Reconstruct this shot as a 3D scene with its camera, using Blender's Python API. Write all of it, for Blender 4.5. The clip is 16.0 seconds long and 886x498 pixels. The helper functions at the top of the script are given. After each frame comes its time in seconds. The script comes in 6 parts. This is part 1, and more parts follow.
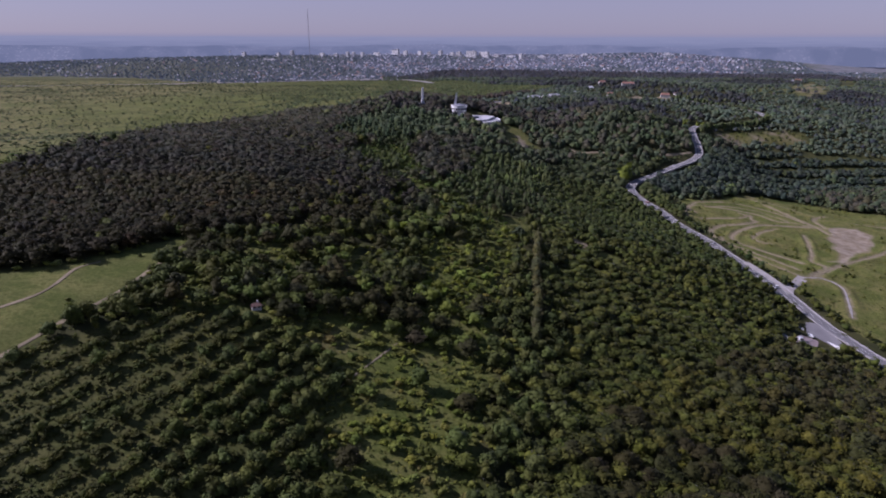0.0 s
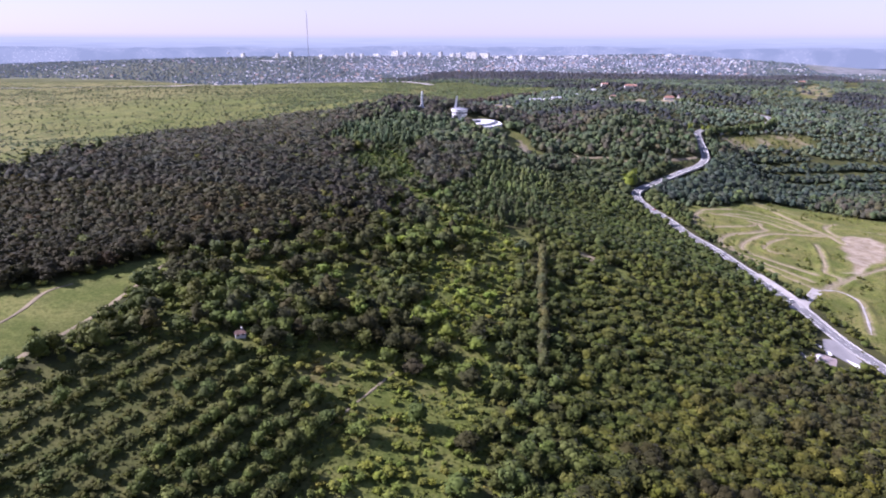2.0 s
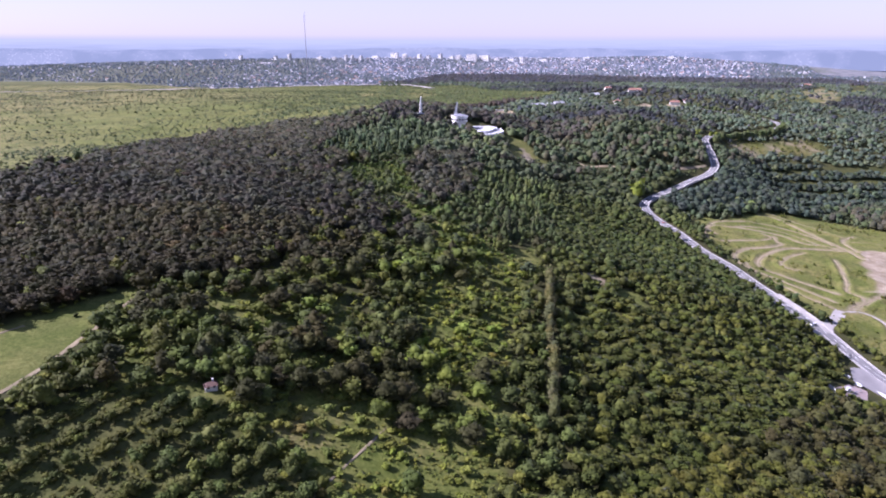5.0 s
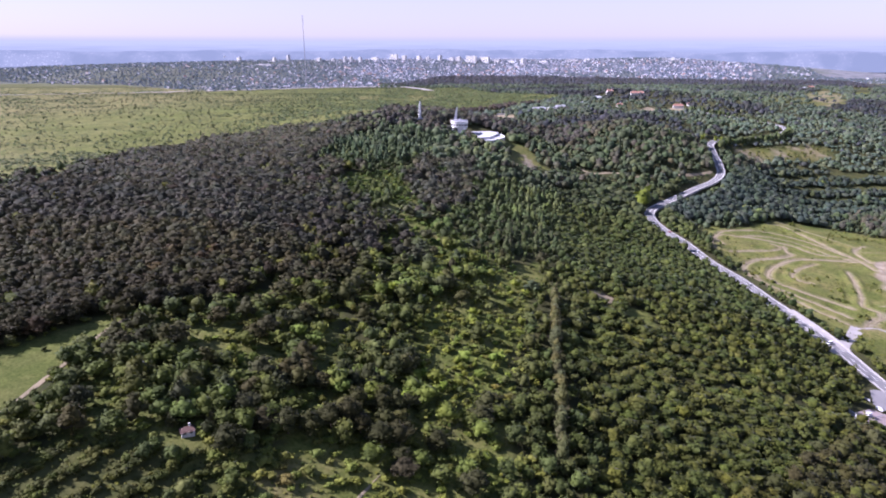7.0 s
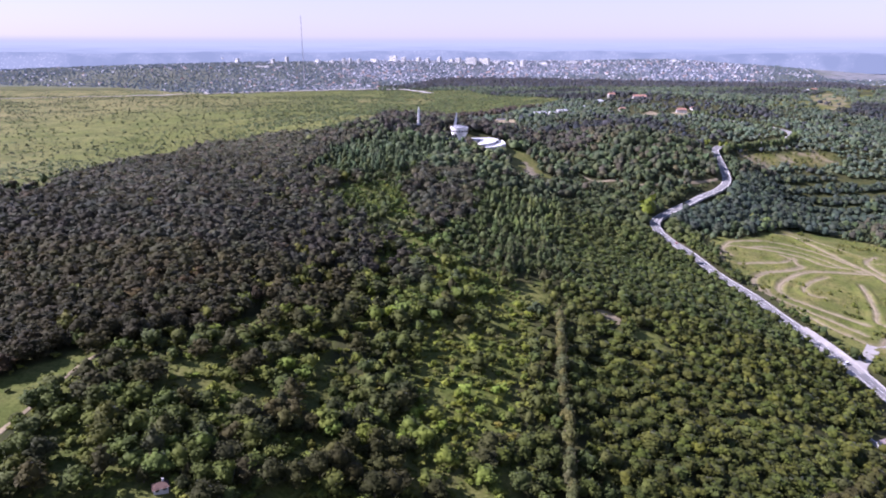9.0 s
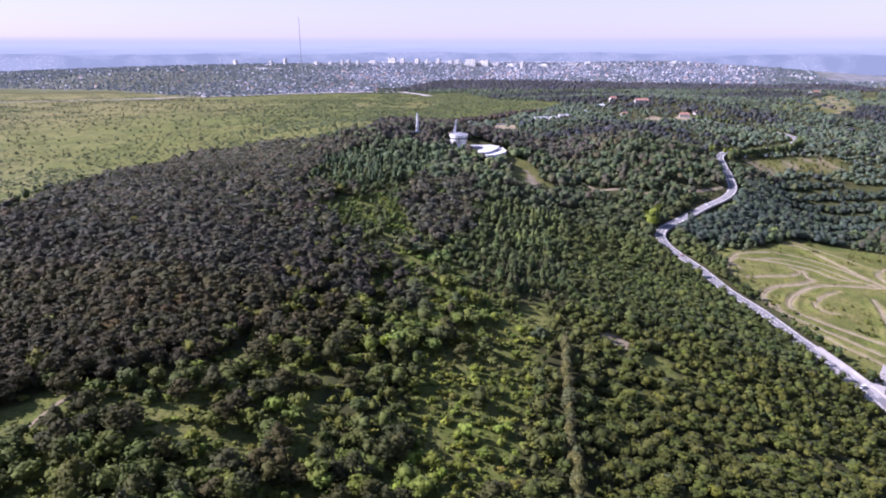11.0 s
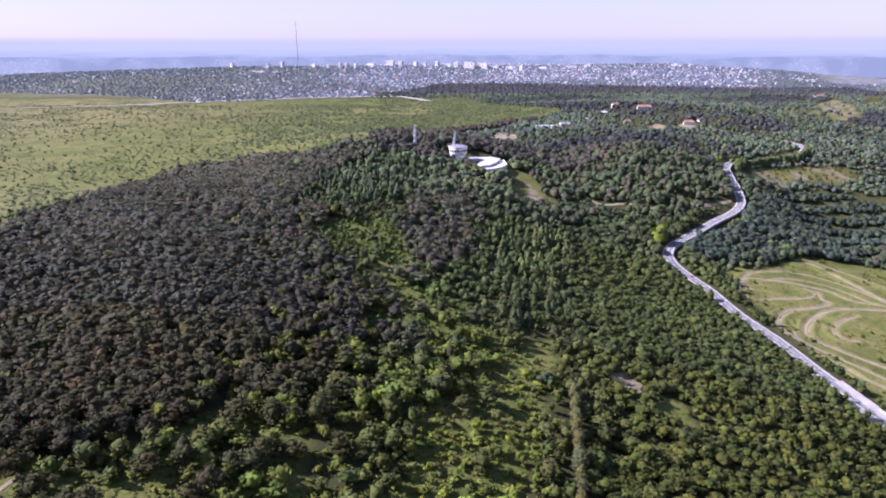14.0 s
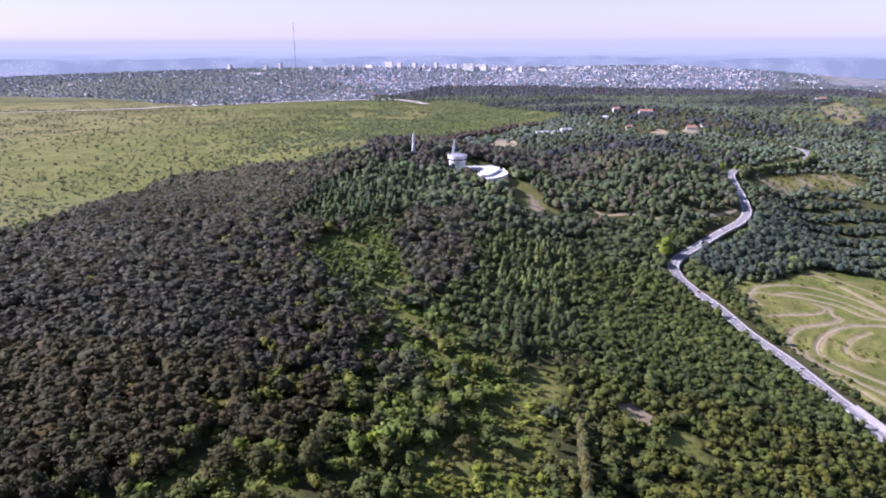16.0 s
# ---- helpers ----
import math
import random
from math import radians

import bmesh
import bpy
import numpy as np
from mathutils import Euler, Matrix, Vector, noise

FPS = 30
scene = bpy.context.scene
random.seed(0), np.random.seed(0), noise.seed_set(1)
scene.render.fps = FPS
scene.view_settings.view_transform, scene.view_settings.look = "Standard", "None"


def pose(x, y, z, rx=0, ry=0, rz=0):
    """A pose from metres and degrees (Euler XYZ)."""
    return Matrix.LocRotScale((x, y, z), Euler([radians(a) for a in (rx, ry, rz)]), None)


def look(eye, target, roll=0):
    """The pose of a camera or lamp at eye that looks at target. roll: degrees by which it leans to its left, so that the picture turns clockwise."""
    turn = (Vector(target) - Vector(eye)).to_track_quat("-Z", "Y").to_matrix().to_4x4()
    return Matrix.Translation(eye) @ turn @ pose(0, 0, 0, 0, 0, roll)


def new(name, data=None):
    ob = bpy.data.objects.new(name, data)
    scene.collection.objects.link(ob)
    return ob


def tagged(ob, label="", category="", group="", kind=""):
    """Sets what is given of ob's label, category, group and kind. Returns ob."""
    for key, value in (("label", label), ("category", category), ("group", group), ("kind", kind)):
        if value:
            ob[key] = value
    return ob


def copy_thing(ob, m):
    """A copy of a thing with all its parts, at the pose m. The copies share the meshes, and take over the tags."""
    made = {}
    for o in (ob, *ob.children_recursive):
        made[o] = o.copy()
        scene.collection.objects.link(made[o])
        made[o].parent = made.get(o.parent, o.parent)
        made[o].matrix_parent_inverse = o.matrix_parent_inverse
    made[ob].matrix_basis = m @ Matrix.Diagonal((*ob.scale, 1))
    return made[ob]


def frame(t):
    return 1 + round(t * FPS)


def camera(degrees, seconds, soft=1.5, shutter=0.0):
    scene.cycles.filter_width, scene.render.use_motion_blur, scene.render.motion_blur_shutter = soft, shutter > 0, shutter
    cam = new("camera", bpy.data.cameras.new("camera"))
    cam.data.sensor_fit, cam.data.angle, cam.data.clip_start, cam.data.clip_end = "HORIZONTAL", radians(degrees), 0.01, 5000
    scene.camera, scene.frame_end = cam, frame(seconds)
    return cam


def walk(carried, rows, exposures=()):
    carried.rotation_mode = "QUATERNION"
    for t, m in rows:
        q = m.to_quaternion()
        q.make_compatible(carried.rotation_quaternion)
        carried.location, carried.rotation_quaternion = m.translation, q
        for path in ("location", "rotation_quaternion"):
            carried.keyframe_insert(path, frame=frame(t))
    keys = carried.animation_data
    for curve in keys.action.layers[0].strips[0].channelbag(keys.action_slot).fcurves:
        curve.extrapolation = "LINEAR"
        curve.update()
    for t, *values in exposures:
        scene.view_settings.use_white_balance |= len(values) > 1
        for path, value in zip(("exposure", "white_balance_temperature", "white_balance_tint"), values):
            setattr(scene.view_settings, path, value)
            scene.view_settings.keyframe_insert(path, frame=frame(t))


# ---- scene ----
cam = camera(68.0, 16.0, soft=1.95)
PATH = [
    (0.0, 0.00, 0.00, 260.00, -17.586, 0.097, -0.000),
    (0.5, 0.08, 7.71, 260.49, -17.566, 0.097, 0.003),
    (1.0, 0.16, 15.39, 260.99, -17.547, 0.098, 0.005),
    (1.5, 0.22, 23.04, 261.52, -17.529, 0.097, 0.007),
    (2.0, 0.28, 30.66, 262.09, -17.511, 0.096, 0.008),
    (2.5, 0.34, 38.23, 262.70, -17.494, 0.095, 0.008),
    (3.0, 0.40, 45.77, 263.36, -17.478, 0.093, 0.007),
    (3.5, 0.45, 53.26, 264.08, -17.462, 0.091, 0.006),
    (4.0, 0.51, 60.70, 264.87, -17.447, 0.088, 0.004),
    (4.5, 0.57, 68.10, 265.73, -17.433, 0.085, 0.002),
    (5.0, 0.63, 75.44, 266.66, -17.419, 0.081, -0.002),
    (5.5, 0.69, 82.73, 267.67, -17.407, 0.076, -0.006),
    (6.0, 0.76, 89.97, 268.77, -17.394, 0.071, -0.010),
    (6.5, 0.84, 97.16, 269.95, -17.383, 0.066, -0.016),
    (7.0, 0.92, 104.30, 271.21, -17.372, 0.059, -0.022),
    (7.5, 1.00, 111.38, 272.57, -17.362, 0.053, -0.028),
    (8.0, 1.09, 118.41, 274.01, -17.353, 0.046, -0.036),
    (8.5, 1.18, 125.38, 275.54, -17.344, 0.038, -0.044),
    (9.0, 1.28, 132.31, 277.16, -17.336, 0.030, -0.053),
    (9.5, 1.38, 139.19, 278.86, -17.329, 0.021, -0.062),
    (10.0, 1.49, 146.02, 280.64, -17.322, 0.012, -0.072),
    (10.5, 1.59, 152.81, 282.49, -17.316, 0.002, -0.083),
    (11.0, 1.70, 159.55, 284.42, -17.311, -0.008, -0.095),
    (11.5, 1.80, 166.26, 286.42, -17.307, -0.019, -0.107),
    (12.0, 1.90, 172.93, 288.48, -17.303, -0.030, -0.120),
    (12.5, 2.00, 179.57, 290.59, -17.300, -0.042, -0.133),
    (13.0, 2.09, 186.18, 292.74, -17.297, -0.054, -0.148),
    (13.5, 2.17, 192.77, 294.94, -17.295, -0.067, -0.163),
    (14.0, 2.24, 199.34, 297.16, -17.294, -0.081, -0.178),
    (14.5, 2.30, 205.89, 299.40, -17.294, -0.095, -0.195),
    (15.0, 2.34, 212.44, 301.65, -17.294, -0.109, -0.212),
    (15.5, 2.36, 218.98, 303.90, -17.295, -0.124, -0.230),
    (16.0, 2.35, 225.53, 306.13, -17.297, -0.140, -0.248),
]
walk(cam, [(t, pose(x, y, z, 0, 0, w) @ pose(0, 0, 0, 90 + p, 0, 0) @ pose(0, 0, 0, 0, 0, r)) for t, x, y, z, p, r, w in PATH],
     exposures=[(0.0, 0.0, 5600, 36), (0.1, 0.28, 5600, 36), (0.2, 0.70, 5600, 36), (0.3, 1.17, 5600, 36), (0.4, 1.27, 5600, 36), (16.0, 1.27, 5600, 36)])

# ---- light, sky, exposure ----
SUN_DIR = Vector((-0.82, 0.06, 0.65)).normalized()
world = bpy.data.worlds.new("sky")
scene.world = world
world.use_nodes = True
wn = world.node_tree
sky = wn.nodes.new("ShaderNodeTexSky")
sky.sky_type, sky.sun_disc = "NISHITA", False
sky.sun_elevation = math.asin(SUN_DIR.z)
sky.sun_rotation = math.atan2(SUN_DIR.x, SUN_DIR.y)
sky.air_density, sky.dust_density, sky.ozone_density = 0.9, 0.9, 2.0
sky.altitude = 300
haze = wn.nodes.new("ShaderNodeMix")
haze.data_type = "RGBA"
co, up, fall = wn.nodes.new("ShaderNodeTexCoord"), wn.nodes.new("ShaderNodeSeparateXYZ"), wn.nodes.new("ShaderNodeMapRange")
fall.interpolation_type = "SMOOTHSTEP"
for key, val in (("From Min", 0.0), ("From Max", 0.7), ("To Min", 0.62), ("To Max", 0.0)):
    fall.inputs[key].default_value = val
wn.links.new(co.outputs["Generated"], up.inputs[0])
wn.links.new(up.outputs["Z"], fall.inputs[0])
wn.links.new(fall.outputs[0], haze.inputs["Factor"])
haze.inputs["B"].default_value = (5.5, 5.15, 6.0, 1)
wn.links.new(sky.outputs[0], haze.inputs["A"])
rim, low = wn.nodes.new("ShaderNodeMix"), wn.nodes.new("ShaderNodeMapRange")
rim.data_type, low.interpolation_type = "RGBA", "SMOOTHSTEP"
for key, val in (("From Min", 0.002), ("From Max", 0.012), ("To Min", 1.0), ("To Max", 0.0)):
    low.inputs[key].default_value = val
wn.links.new(up.outputs["Z"], low.inputs[0])
wn.links.new(low.outputs[0], rim.inputs["Factor"])
wn.links.new(haze.outputs["Result"], rim.inputs["A"])
rim.inputs["B"].default_value = (3.97, 4.21, 5.07, 1)
wn.links.new(rim.outputs["Result"], wn.nodes["Background"].inputs[0])
wn.nodes["Background"].inputs[1].default_value = 0.066
sun = new("sun", bpy.data.lights.new("sun", "SUN"))
sun.data.energy, sun.data.angle, sun.data.color = 5.0, radians(0.6), (1.0, 0.96, 0.91)
sun.matrix_world = look(SUN_DIR * 100, (0, 0, 0))


# ---- materials ----
def material(name, base, rough=0.85, metal=0.0, vary=0.25, scale=1.0, bump=0.2, tint=False, spec=0.3, second=None, sheen=0.0, per_object=0.0):
    """A surface of a base colour with broad and fine variation, in metres, and fine relief."""
    m = bpy.data.materials.new(name)
    m.use_nodes = True
    nt = m.node_tree
    bs = nt.nodes["Principled BSDF"]
    bs.inputs["Roughness"].default_value, bs.inputs["Metallic"].default_value = rough, metal
    bs.inputs["Specular IOR Level"].default_value = spec
    bs.inputs["Sheen Weight"].default_value = sheen
    co = nt.nodes.new("ShaderNodeTexCoord")
    big, fine = nt.nodes.new("ShaderNodeTexNoise"), nt.nodes.new("ShaderNodeTexNoise")
    big.inputs["Scale"].default_value, fine.inputs["Scale"].default_value = scale * 0.12, scale * 1.6
    big.inputs["Detail"].default_value = fine.inputs["Detail"].default_value = 4
    for n in (big, fine):
        nt.links.new(co.outputs["Object"], n.inputs["Vector"])
    mix = nt.nodes.new("ShaderNodeMix")
    mix.data_type = "RGBA"
    dark = [c * (1 - vary) for c in base]
    lite = list(second) if second else [min(1, c * (1 + vary)) for c in base]
    mix.inputs["A"].default_value, mix.inputs["B"].default_value = (*dark, 1), (*lite, 1)
    add = nt.nodes.new("ShaderNodeMath")
    add.operation = "MULTIPLY_ADD"
    add.inputs[1].default_value = 0.5
    ramp = nt.nodes.new("ShaderNodeMapRange")
    ramp.inputs["From Min"].default_value, ramp.inputs["From Max"].default_value = 0.5, 1.0
    nt.links.new(fine.outputs[0], add.inputs[0])
    nt.links.new(big.outputs[0], add.inputs[2])
    nt.links.new(add.outputs[0], ramp.inputs[0])
    nt.links.new(ramp.outputs[0], mix.inputs["Factor"])
    out = mix.outputs["Result"]
    if tint:
        at = nt.nodes.new("ShaderNodeAttribute")
        at.attribute_name = "tint"
        mul = nt.nodes.new("ShaderNodeMix")
        mul.data_type, mul.blend_type = "RGBA", "MULTIPLY"
        mul.inputs["Factor"].default_value = 1
        nt.links.new(out, mul.inputs["A"])
        nt.links.new(at.outputs["Color"], mul.inputs["B"])
        out = mul.outputs["Result"]
    if per_object:
        info, hs = nt.nodes.new("ShaderNodeObjectInfo"), nt.nodes.new("ShaderNodeHueSaturation")
        mr = nt.nodes.new("ShaderNodeMapRange")
        mr.inputs["To Min"].default_value, mr.inputs["To Max"].default_value = 1 - per_object, 1 + per_object
        nt.links.new(info.outputs["Random"], mr.inputs[0])
        nt.links.new(mr.outputs[0], hs.inputs["Value"])
        nt.links.new(out, hs.inputs["Color"])
        out = hs.outputs[0]
    nt.links.new(out, bs.inputs["Base Color"])
    if bump:
        bp = nt.nodes.new("ShaderNodeBump")
        bp.inputs["Strength"].default_value = bump
        bp.inputs["Distance"].default_value = 0.3
        nt.links.new(fine.outputs[0], bp.inputs["Height"])
        nt.links.new(bp.outputs[0], bs.inputs["Normal"])
    return m


def leafy(name, dark, lite, scale=1.0, glow_through=0.22):
    """Foliage: a matt leaf colour that varies from twig to twig, times the tree's tint, which also carries haze far
    off; some light comes through the leaves.
    """
    m = material(name, dark, 0.75, vary=0.30, scale=scale, bump=0.12, tint=True, spec=0.15, second=lite)
    nt = m.node_tree
    bs, out = nt.nodes["Principled BSDF"], nt.nodes["Material Output"]
    bs.inputs["Sheen Weight"].default_value, bs.inputs["Sheen Roughness"].default_value = 0.05, 0.4
    bs.inputs["Sheen Tint"].default_value = (0.9, 0.95, 1.0, 1)
    tr, mx = nt.nodes.new("ShaderNodeBsdfTranslucent"), nt.nodes.new("ShaderNodeMixShader")
    mx.inputs[0].default_value = glow_through
    nt.links.new(bs.inputs["Base Color"].links[0].from_socket, tr.inputs[0])
    nt.links.new(bs.outputs[0], mx.inputs[1])
    nt.links.new(tr.outputs[0], mx.inputs[2])
    nt.links.new(mx.outputs[0], out.inputs[0])
    return m


M_LEAF = leafy("broad leaves", (0.060, 0.081, 0.018), (0.158, 0.182, 0.041))
M_PINE = leafy("pine needles", (0.050, 0.0465, 0.022), (0.100, 0.0915, 0.042), glow_through=0.28)
M_SPRUCE = leafy("dark conifer needles", (0.045, 0.060, 0.018), (0.105, 0.132, 0.036), glow_through=0.12)
M_BUSH = leafy("shrub leaves", (0.076, 0.095, 0.015), (0.178, 0.190, 0.034))
M_BARK = material("bark", (0.12, 0.095, 0.07), 0.95, scale=4, bump=0.6)
M_ASPHALT = material("worn pale asphalt", (0.165, 0.158, 0.156), 0.85, vary=0.15, scale=0.6, bump=0.05)
M_SHOULDER = material("gravel shoulder", (0.33, 0.305, 0.28), 0.95, vary=0.2, scale=1.0, bump=0.2)
M_PAINT = material("road paint", (0.75, 0.75, 0.73), 0.6, vary=0.1, bump=0)
M_DIRT = material("trodden pale earth", (0.235, 0.19, 0.115), 0.95, vary=0.3, scale=0.6, bump=0.3)
M_WHITE = material("white limestone cladding", (0.75, 0.74, 0.72), 0.6, vary=0.08, scale=0.5, bump=0.05)
M_PAVE = material("pale stone paving", (0.50, 0.49, 0.50), 0.75, vary=0.1, scale=0.7, bump=0.05)
M_GREY = material("grey roof covering", (0.22, 0.22, 0.25), 0.8, vary=0.15, bump=0.05)
M_GLASS = material("dark window glass", (0.03, 0.035, 0.045), 0.12, vary=0.2, bump=0, spec=0.6)
M_STEEL = material("grey painted steel", (0.42, 0.40, 0.42), 0.5, metal=0.3, vary=0.1, bump=0)
M_WALL = material("pale rendered wall", (0.52, 0.50, 0.47), 0.85, vary=0.1, scale=0.3, bump=0.05, per_object=0.15)
M_ROOF = material("red-brown tiled roof", (0.31, 0.165, 0.12), 0.85, vary=0.2, scale=0.5, bump=0.1, per_object=0.2)
M_ROOF2 = material("grey sheet roof", (0.45, 0.45, 0.47), 0.6, vary=0.15, scale=0.5, bump=0.05, per_object=0.2)
M_TYRE = material("tyre rubber", (0.02, 0.02, 0.02), 0.9, bump=0)


# ---- the lie of the land ----
GX = [-1500, -700, -350, -150, 40, 200, 360, 620, 1100, 1800]
GY = [150, 330, 480, 650, 850, 1050, 1240, 1500, 1950, 2600]
GZ = np.array([
    [143, 131, 118, 85, 59, 30, -5, -22, -27, -28],
    [146, 145, 144, 123, 76, 38, 8, -16, -23, -23],
    [147, 149, 138, 131, 90, 43, -12, -17, -17, -18],
    [144, 152, 154, 145, 100, 58, 14, -5, -8, -12],
    [137, 136, 146, 143, 106, 50, 26, 9, -2, -3],
    [132, 123, 122, 145, 120, 77, 49, 4, -4, 10],
    [131, 127, 132, 160, 143, 109, 118, 21, -5, 28],
    [130, 135, 137, 139, 130, 131, 132, 103, 60, 50],
    [124, 127, 127, 121, 120, 129, 137, 141, 114, 81],
    [111, 108, 103, 102, 105, 107, 107, 109, 109, 95],
], float)
# distant country: steps ahead and their heights, and rounded hills (x, y, height, width, depth)
FAR_Y, FAR_Z = [2000, 2600, 3000, 3600, 4200, 4900], [115, 107, 108, 124, 156, 190]
HILLS = [(1240, 3800, 52, 520, 430), (-1500, 3500, 40, 420, 380), (400, 4100, 18, 700, 250), (2500, 3300, -45, 700, 700)]


def curve_weights(p, x):
    i = np.interp(x, p, np.arange(len(p)))
    k = np.minimum(i.astype(int), len(p) - 2)
    f = i - k
    w = [-0.5 * f + f * f - 0.5 * f**3, 1 - 2.5 * f * f + 1.5 * f**3, 0.5 * f + 2 * f * f - 1.5 * f**3, -0.5 * f * f + 0.5 * f**3]
    return [np.clip(k + a, 0, len(p) - 1) for a in (-1, 0, 1, 2)], w


def height(x, y):
    """The ground's height at x, y (arrays)."""
    x, y = np.asarray(x, float), np.asarray(y, float)
    jx, wx = curve_weights(GX, x)
    jy, wy = curve_weights(GY, y)
    z = sum(wy[a] * wx[b] * GZ[jy[a], jx[b]] for a in range(4) for b in range(4))
    far = np.interp(y, FAR_Y, FAR_Z)
    for hx, hy, hz, sx, sy in HILLS:
        far = far + hz * np.exp(-((x - hx) / sx) ** 2 - ((y - hy) / sy) ** 2)
    k = np.clip((y - 2350) / 350, 0, 1)
    k = k * k * (3 - 2 * k)
    roll = 0.7 * np.sin(x / 23.0 + y / 61.0) + 0.6 * np.sin(y / 19.0 - x / 43.0)
    site = np.clip(1.6 - 1.6 * np.hypot((x - 42) / 66, (y - 1180) / 46), 0, 1)
    site = site * site * (3 - 2 * site)
    return (z * (1 - k) + far * k + roll) * (1 - site) + (129.5 - 0.06 * (x - 26)) * site


def h1(x, y):
    return float(height(np.array([x]), np.array([y]))[0])


def inside(x, y, poly):
    """Which of the points lie in the polygon."""
    r = np.zeros(x.shape, bool)
    n = len(poly)
    for i in range(n):
        (ax, ay), (bx, by) = poly[i], poly[(i + 1) % n]
        if ay != by:
            r ^= ((ay > y) != (by > y)) & (x < (bx - ax) * (y - ay) / (by - ay) + ax)
    return r


def from_line(x, y, line):
    """The distance of the points from a line of corners."""
    d = np.full(x.shape, 1e9)
    for (ax, ay), (bx, by) in zip(line, line[1:]):
        ux, uy = bx - ax, by - ay
        s = np.clip(((x - ax) * ux + (y - ay) * uy) / (ux * ux + uy * uy), 0, 1)
        d = np.minimum(d, np.hypot(x - ax - s * ux, y - ay - s * uy))
    return d


def smooth_line(line, step=4.0):
    """A Catmull-Rom curve through the corners, in even steps."""
    p = np.array(line, float)
    p = np.vstack([2 * p[0] - p[1], p, 2 * p[-1] - p[-2]])
    out = []
    for i in range(1, len(p) - 2):
        n = max(2, int(np.hypot(*(p[i + 1] - p[i])) / step))
        for f in np.arange(n) / n:
            out.append(0.5 * (2 * p[i] + (p[i + 1] - p[i - 1]) * f + (2 * p[i - 1] - 5 * p[i] + 4 * p[i + 1] - p[i + 2]) * f * f
                              + (3 * p[i] - p[i - 1] - 3 * p[i + 1] + p[i + 2]) * f**3))
    out.append(p[-2])
    return np.array(out)


ROAD = [(560, 60), (505, 220), (455, 350), (425, 440), (408, 480), (391, 520), (379, 546), (366, 575), (353, 622), (340, 665), (330, 712), (320, 768), (309, 822), (299, 876),
        (285, 925), (280, 955), (287, 983), (315, 1020), (380, 1085), (430, 1130), (455, 1165), (467, 1205), (477, 1243), (492, 1300),
        (506, 1347), (540, 1395), (600, 1430), (669, 1461), (720, 1498), (736, 1532), (724, 1565), (677, 1599), (572, 1638)]
MEADOW = [(-420, 250), (-420, 335), (-235, 345), (-214, 366), (-198, 398), (-174, 428), (-167, 408), (-172, 370), (-177, 339), (-185, 310), (-197, 280), (-230, 245)]
PINES = [(-460, 335), (-237, 349), (-216, 370), (-200, 402), (-176, 432), (-146, 446), (-109, 480), (-84, 461), (-74, 502), (-65, 543), (-47, 599),
         (-69, 653), (-104, 675), (-140, 754), (-115, 826), (-59, 922), (-53, 1024), (-90, 1110), (-195, 1112), (-297, 1138), (-360, 1140),
         (-383, 1080), (-355, 820), (-362, 690), (-398, 585), (-520, 420)]
SPRUCES = [(-150, 850), (-115, 826), (-59, 905), (-30, 960), (20, 1040), (10, 1100), (-90, 1110), (-140, 1010)]
CLEARING = [(-112, 786), (-74, 850), (-44, 886), (-33, 742), (-56, 705), (-98, 724)]
BROWN_PINES = [(-35, 934), (45, 1011), (39, 792), (-6, 711), (-39, 799)]
CONES = [(44, 877), (159, 981), (109, 695), (50, 645)]
OPEN = [(-99, 317), (-69, 350), (-48, 385), (-10, 474), (-20, 560), (-35, 700), (10, 690), (49, 600), (83, 613), (40, 470), (34, 398), (21, 290), (0, 190), (-50, 190), (-59, 296)]
MIXED = [(-174, 426), (-133, 427), (-109, 484), (-71, 505), (-48, 385), (-99, 317), (-106, 334), (-151, 324)]
ROWS = [(-201, 281), (-177, 294), (-151, 326), (-106, 334), (-75, 318), (-50, 300), (-50, 236), (-56, 165), (-260, 165), (-230, 245)]
LOW_PINES = [(110, 346), (200, 420), (285, 507), (360, 496), (400, 400), (330, 250), (81, 190), (60, 272)]
FIELD = [(340, 870), (350, 945), (400, 975), (477, 1031), (567, 1043), (700, 985), (1100, 900), (1100, 480), (440, 470), (410, 520), (376, 612), (362, 660), (352, 715), (345, 770), (338, 830)]
CONIFERS = [(300, 985), (366, 968), (477, 1033), (567, 1045), (680, 1150), (900, 1200), (1000, 1360), (634, 1343), (510, 1250), (478, 1180), (410, 1090)]
SLOPE = [(97, 1158), (108, 1186), (140, 1172), (150, 1124), (160, 1066), (115, 1064), (93, 1110)]
HEATH = [(530, 1345), (588, 1402), (670, 1420), (766, 1440), (800, 1404), (682, 1372), (559, 1332)]
PLATEAU = [(-3000, 1130), (-3000, 600), (-520, 420), (-398, 585), (-362, 690), (-355, 820), (-383, 1080), (-360, 1140), (-297, 1140), (-195, 1125), (-100, 1180),
           (-90, 1270), (0, 1400), (130, 1560), (330, 1900), (180, 2300), (100, 2700), (-3000, 2700)]
DRY = [(1235, 2393), (1466, 2695), (1340, 2350), (1261, 2197), (1072, 1881), (1009, 1859), (1021, 1982)]
GRASSY = [(1180, 2502), (1392, 2675), (1235, 2393), (1021, 1982), (1009, 1859), (848, 1848), (960, 2100)]
FAR_FIELD = [(1767, 3048), (1989, 3213), (1398, 2308), (1340, 2330), (1479, 2516)]
EARTH = [(520, 874), (579, 881), (582, 847), (560, 806), (515, 762), (468, 729), (445, 722), (474, 764), (502, 828)]
